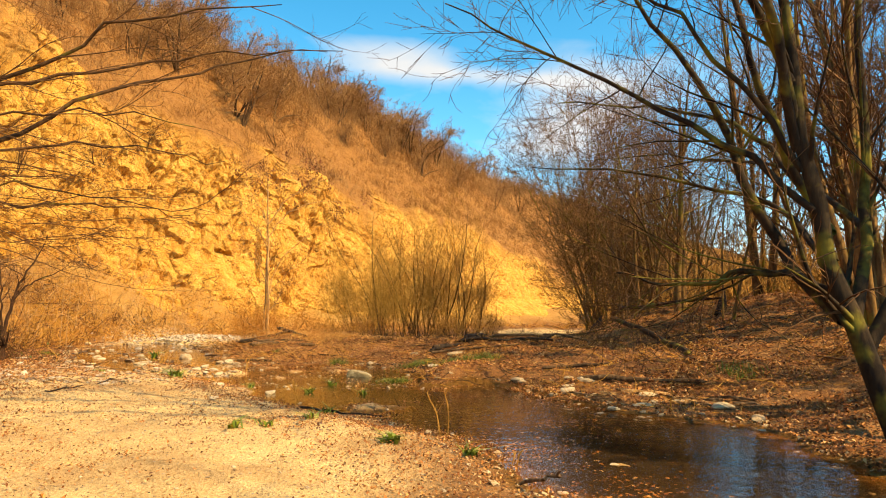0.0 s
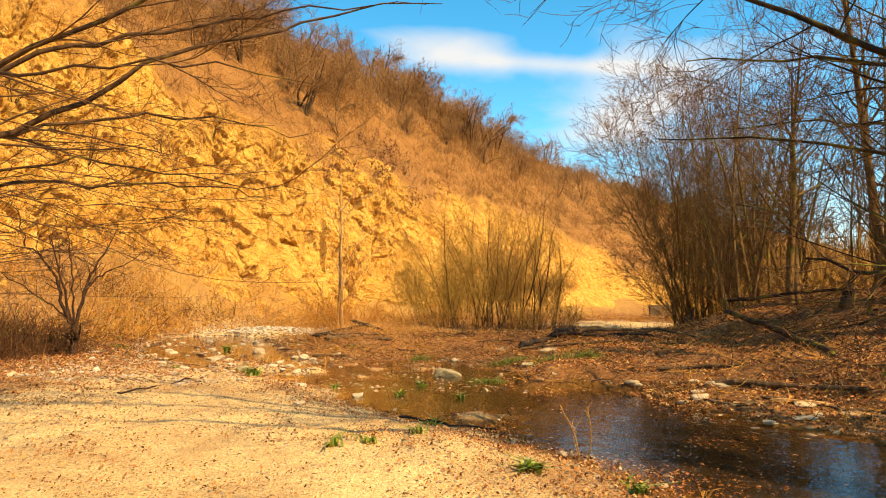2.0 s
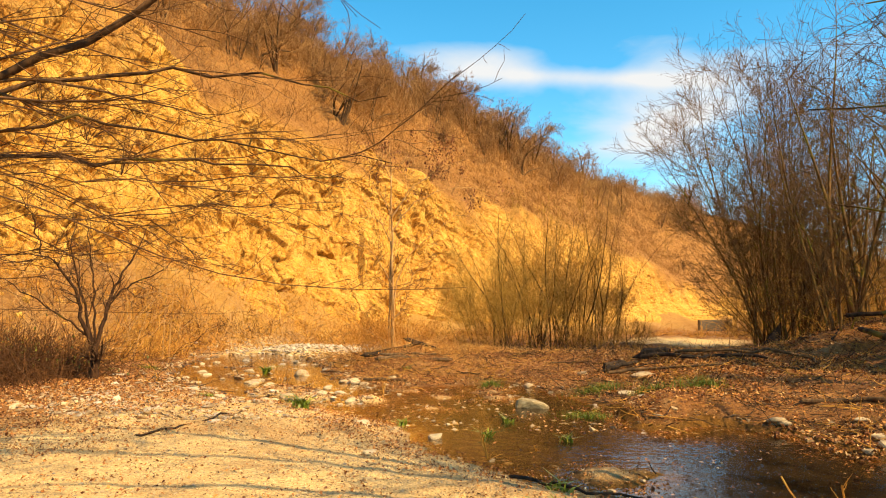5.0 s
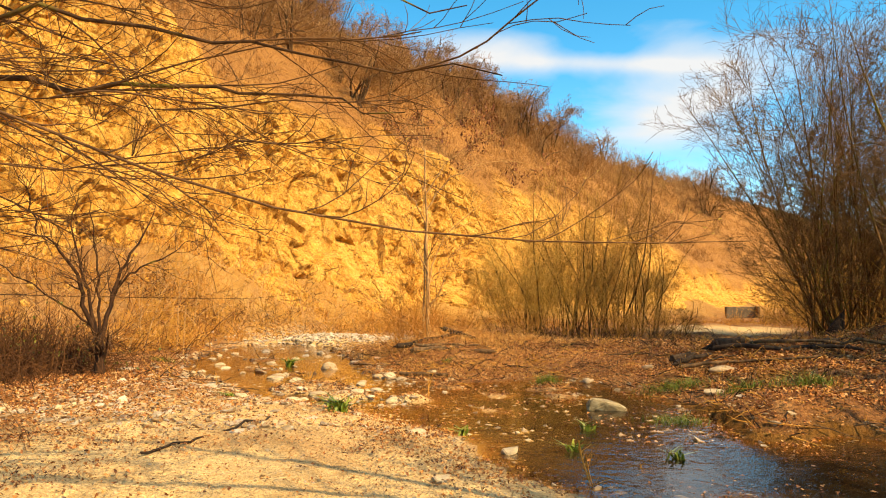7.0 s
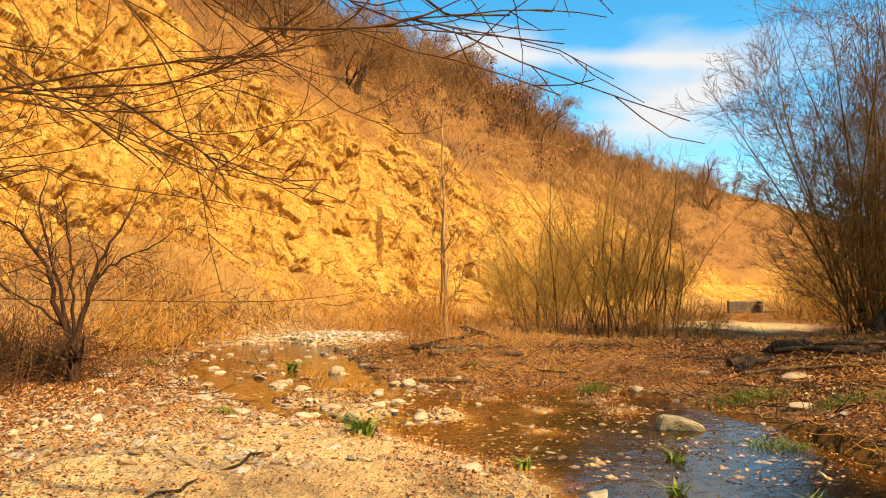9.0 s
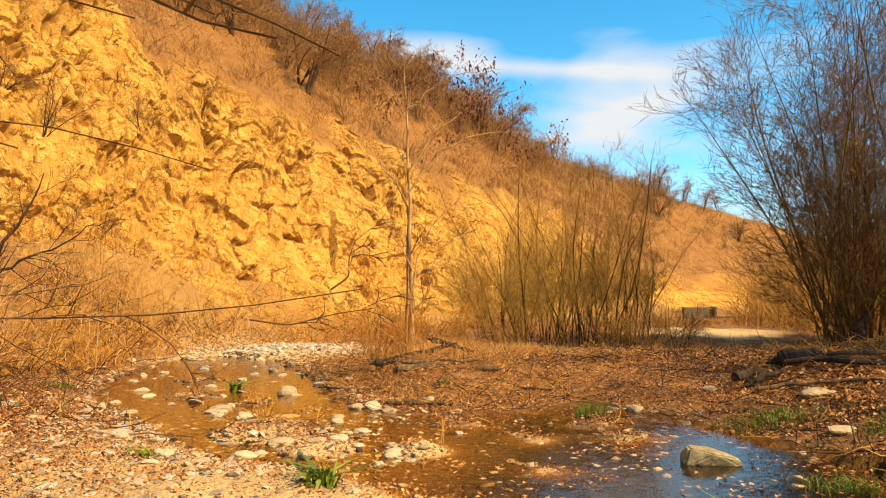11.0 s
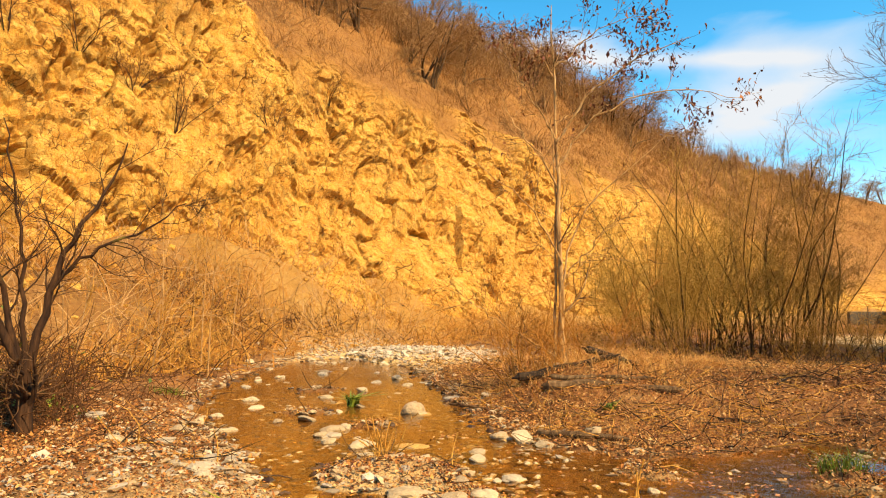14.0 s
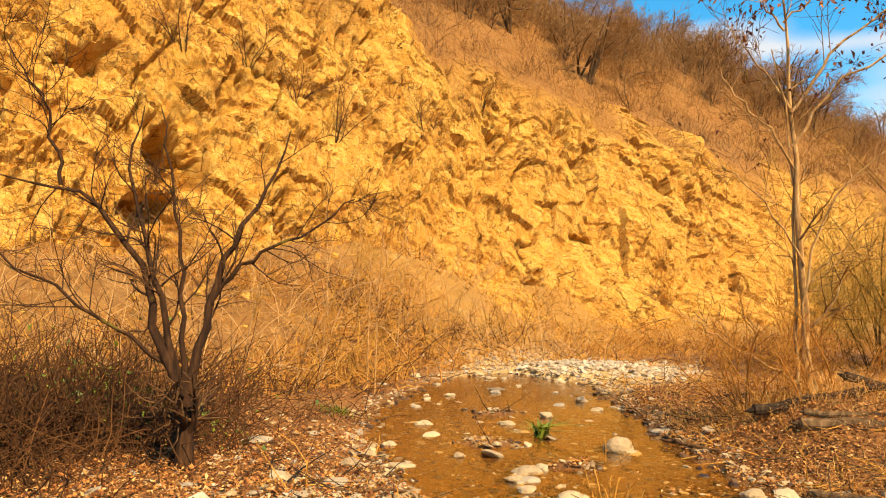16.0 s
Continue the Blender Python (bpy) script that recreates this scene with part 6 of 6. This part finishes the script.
for i, (x, y) in enumerate([(-3.83, 13.26), (-6.2, 19.3), (-2.77, 18.33), (-0.9, 12.8), (0.11, 6.9), (-0.68, 9.2), (-0.82, 8.35), (-1.6, 7.7), (-1.22, 11.75), (-2.3, 12.45), (-0.26, 11.5), (-1.3, 8.0), (0.9, 6.6), (-5.6, 14.4)]):
    plant(x, y, 40 if i in (0, 1, 4) else 18, 0.24 if i in (0, 1) else 0.13, 0.028 if i in (0, 1, 4) else 0.018, 0.9, "fresh green leafy plant at the water's edge", i)
for i, (x, y, n, h, sp) in enumerate([(0.85, 15.6, 420, 0.14, 0.5), (0.3, 13.4, 320, 0.12, 0.38), (2.15, 14.1, 260, 0.2, 0.4), (5.9, 10.6, 160, 0.2, 0.4), (-1.0, 16.4, 140, 0.2, 0.22), (-9.0, 19.3, 120, 0.12, 0.3), (1.5, 14.5, 160, 0.16, 0.3)]):
    rng = np.random.default_rng(540 + i)
    root = rng.normal(0, sp * 0.5, (n, 3)) * (1, 0.7, 0)
    q = np.c_[root[:, 0] + x, root[:, 1] + y]
    root[:, 2] = np.maximum(floor_height(q)[0], -0.04)
    v, f = blades(rng, root, h * rng.uniform(0.5, 1.2, n), np.full(n, 0.005), 0.4)
    ob = new("grass_tuft", mesh_of("grass_tuft", v, f, m_green, False))
    ob.location = (x, y, 0)
    tagged(ob, "tuft of fresh green grass at the shore", "grass", "grass tufts", "stuff")

# dead weed stalks at the water
for i, (x, y, h) in enumerate([(0.75, 7.75, 0.75), (-1.2, 10.6, 0.5), (1.25, 6.3, 0.3), (-2.9, 15.0, 0.5), (-4.9, 15.9, 0.5), (-0.6, 11.2, 0.45), (-5.3, 18.3, 0.5)]):
    rng = np.random.default_rng(560 + i)
    st = fan_stems(rng, 2 if i != 4 else 9, 0.05, h, 0.005, 0.3, 8, 0.0, 0.2)
    bare_tree("weed_stalk", "dry straw-coloured weed stalk at the water's edge", "weed", "weed stalks", (x, y, floor_at(x, y)), st,
              [(6, 0.3 * h, 0.6, (30, 60), 0.2, 0.3, 4)], (m_straw_twig, m_straw_twig), 560 + i, False, 5, 0.0018)

# ---- dead wood ----
def log(x0, y0, z0, x1, y1, z1, r, mat, label, i, name="log", bend=0.12):
    rng = np.random.default_rng(600 + i)
    a, bq = np.array((x0, y0, z0)), np.array((x1, y1, z1))
    n = 12
    u = np.linspace(0, 1, n)[:, None]
    ln = np.linalg.norm(bq - a)
    wob = np.cumsum(rng.normal(0, bend * ln / n * 2, (n, 3)), 0) * (1, 1, 0.3)
    pts = a + (bq - a) * u + wob - wob[-1] * u
    rad = r * (1 - 0.35 * u[:, 0]) * (1 + rng.normal(0, 0.06, n))
    tip = (bq - a) / ln * r
    pts = np.r_[pts[:1] - tip * rng.uniform(0.8, 2.0), pts[:1] - tip * 0.2, pts, pts[-1:] + tip * rng.uniform(0.8, 2.4)]
    rad = np.r_[0.004, 0.6 * rad[:1], rad, 0.004]
    v, f = tubes([(pts[None] - a, rad[None], 9)])
    ob = new(name, mesh_of(name, v, f, mat, False))
    ob.location = a
    return tagged(ob, label, "log" if name == "log" else "branch", "dead wood")


F = floor_at
log(-3.9, 19.35, F(-3.9, 19.35) + 0.16, -2.6, 19.75, F(-2.6, 19.75) + 0.15, 0.06, m_rot, "black rotten log at the slim tree's foot", 1)
log(-3.5, 18.9, F(-3.5, 18.9) + 0.08, -1.9, 19.0, F(-1.9, 19.0) + 0.07, 0.07, m_dead, "weathered pale log lying on the island", 2)
log(-3.4, 19.05, F(-3.4, 19.05) + 0.10, -2.2, 19.3, F(-2.2, 19.3) + 0.05, 0.035, m_dead, "bent bare branch on the island", 3, bend=0.2)
log(-2.9, 19.9, F(-2.9, 19.9) + 0.2, -2.2, 20.1, F(-2.2, 20.1) + 0.15, 0.05, m_rot, "dark broken log beside the slim tree", 4)
log(-3.6, 17.5, F(-3.6, 17.5) + 0.05, -2.7, 17.2, F(-2.7, 17.2) + 0.04, 0.04, m_dead, "pale driftwood stick on the shore", 5)
log(1.3, 16.7, F(1.3, 16.7) + 0.08, 3.4, 16.3, F(3.4, 16.3) + 0.08, 0.03, m_dead, "weathered log lying on the leafy shore", 6)
log(2.2, 17.7, F(2.2, 17.7) + 0.16, 4.4, 16.9, F(4.4, 16.9) + 0.1, 0.045, m_rot, "dark weathered log beside a stump", 7, bend=0.3)
log(1.3, 17.0, F(1.3, 17.0) + 0.1, 2.0, 17.4, F(2.0, 17.4) + 0.10, 0.05, m_rot, "black rotten log on the shore", 8)
log(2.3, 18.0, F(2.3, 18.0) + 0.1, 2.75, 17.9, F(2.75, 17.9) + 0.12, 0.13, m_rot, "black rotten chunk of wood on the shore", 18)
log(1.4, 17.6, F(1.4, 17.6) + 0.06, 1.75, 17.7, F(1.75, 17.7) + 0.1, 0.09, m_rot, "black rotten chunk of wood on the shore", 19)
log(3.0, 18.1, F(3.0, 18.1) + 0.08, 5.4, 17.0, F(5.4, 17.0) + 0.1, 0.035, m_dead, "weathered branch lying across the leafy shore", 20, bend=0.3)
log(4.3, 18.6, F(4.3, 18.6) - 0.05, 4.7, 18.5, F(4.7, 18.5) + 0.12, 0.13, m_rot, "black rotten root stock on the shore", 21)
log(8.0, 25.2, F(8.0, 25.2) - 0.1, 8.3, 25.3, F(8.3, 25.3) + 0.45, 0.32, m_rot, "black rotten tree stump on the bank", 9)
log(6.6, 18.2, F(6.6, 18.2) + 0.9, 9.3, 17.6, F(9.3, 17.6) + 0.35, 0.05, m_bark, "dark fallen trunk leaning on the bank", 10)
log(9.2, 17.5, F(9.2, 17.5) - 0.1, 9.4, 17.7, F(9.4, 17.7) + 0.2, 0.17, m_rot, "dark broken stump on the leafy bank", 11)
log(5.9, 12.6, F(5.9, 12.6) + 0.04, 5.7, 16.0, F(5.7, 16.0) + 0.75, 0.075, m_mossbark, "dark mossy fallen trunk leaning on the leafy bank", 12)
log(3.2, 13.2, F(3.2, 13.2) + 0.05, 5.6, 11.6, F(5.6, 11.6) + 0.05, 0.04, m_dead, "weathered log along the pool's shore", 13)
log(3.6, 11.6, F(3.6, 11.6) + 0.06, 5.2, 10.5, F(5.2, 10.5) + 0.06, 0.05, m_dead, "pale driftwood branch on the shore", 14)
log(-4.8, 10.45, F(-4.8, 10.45) + 0.02, -4.4, 12.3, F(-4.4, 12.3) + 0.03, 0.014, m_rot, "thin dark dead branch lying on the gravel", 15, "fallen_branch", 0.25)
log(1.15, 5.6, F(1.15, 5.6) + 0.05, 1.35, 5.0, 0.28, 0.016, m_dead, "crooked dead branch at the pool's edge", 16, "fallen_branch", 0.3)
log(1.25, 15.6, 0.12, 2.4, 15.0, 0.16, 0.05, m_dead, "pale broken branch over the green grass", 17, "fallen_branch", 0.2)


def driftwood(x, y, ln, w, h, turn, i):
    """A broken board of weathered bark: tapering, split at the ends, slightly bent."""
    rng = np.random.default_rng(800 + i)
    bm = bmesh.new()
    n = 7
    rows = []
    for k in range(n):
        u = k / (n - 1)
        ww = w * (0.55 + 0.45 * math.sin(math.pi * (0.12 + 0.8 * u))) * rng.uniform(0.8, 1.15)
        zz = 0.05 * ln * math.sin(math.pi * u) * rng.uniform(0.4, 1.0)
        rows.append([bm.verts.new((ln * (u - 0.5) + rng.normal(0, 0.012), sy * ww / 2 + rng.normal(0, 0.006), zz + sz * h / 2 + rng.normal(0, 0.003))) for sy, sz in ((-1, -1), (1, -1), (0.8, 1), (-0.7, 1))])
    for r0, r1 in zip(rows, rows[1:]):
        for k in range(4):
            bm.faces.new((r0[k], r0[(k + 1) % 4], r1[(k + 1) % 4], r1[k]))
    bm.faces.new(rows[0][::-1])
    bm.faces.new(rows[-1])
    me = bpy.data.meshes.new("driftwood")
    bm.to_mesh(me)
    bm.free()
    me.materials.append(m_dead if i % 3 else m_palebark)
    ob = new("driftwood", me)
    ob.matrix_world = Matrix.Translation((x, y, max(F(x, y), 0.0) + h * 0.5)) @ Matrix.Rotation(radians(turn), 4, "Z") @ Matrix.Rotation(radians(rng.uniform(-6, 6)), 4, "Y")
    return tagged(ob, "weathered broken driftwood board on the stony shore", "driftwood", "driftwood boards")


rng = np.random.default_rng(52)
for i in range(26):
    u = rng.uniform()
    driftwood(3.3 + 1.9 * u + rng.normal(0, 0.12), 10.2 - 1.4 * u + rng.uniform(0.0, 0.7), rng.uniform(0.25, 0.75), rng.uniform(0.05, 0.13), rng.uniform(0.018, 0.04), -35 + rng.normal(0, 18), i)
rng = np.random.default_rng(47)
for i in range(46):
    while True:
        x, y = rng.uniform(-7, 9), rng.uniform(9, 24)
        s0 = float(shore(np.array([[x, y]]))[0])
        if s0 > 0.05 and not (x < -2.5 and y < 14.5 and rng.uniform() < 0.7):
            break
    a, ln = rng.uniform(0, 6.28), rng.uniform(0.5, 1.6)
    x1, y1 = x + ln * math.cos(a), y + ln * 0.5 * math.sin(a)
    log(x, y, F(x, y) + 0.03, x1, y1, max(F(x1, y1), 0) + 0.05, rng.uniform(0.008, 0.03), (m_dead, m_rot, m_twig)[i % 3], "dead branch lying among the leaves", 700 + i, "fallen_branch", 0.25)

# far concrete wall at the valley's bend
bm = bmesh.new()
for x, y, w, d, h, turn in ((0, 0, 2.7, 0.5, 1.15, 0), (1.5, -0.3, 0.22, 1.1, 1.2, 0), (5.2, -0.6, 7.0, 0.3, 0.3, -3)):
    r = bmesh.ops.create_cube(bm, size=1, matrix=Matrix.Translation((x, y, h / 2 - 0.2)) @ Matrix.Rotation(radians(turn), 4, "Z") @ Matrix.Diagonal((w, d, h + 0.4, 1)))
bmesh.ops.bevel(bm, geom=bm.edges[:], offset=0.03, segments=1, affect="EDGES")
me = bpy.data.meshes.new("retaining_wall")
bm.to_mesh(me)
bm.free()
me.materials.append(m_concrete)
wall = new("retaining_wall", me)
wall.location = (23.0, 71.5, F(23.0, 71.5) - 0.05)
tagged(wall, "low grey concrete retaining wall at the cliff's end", "wall")
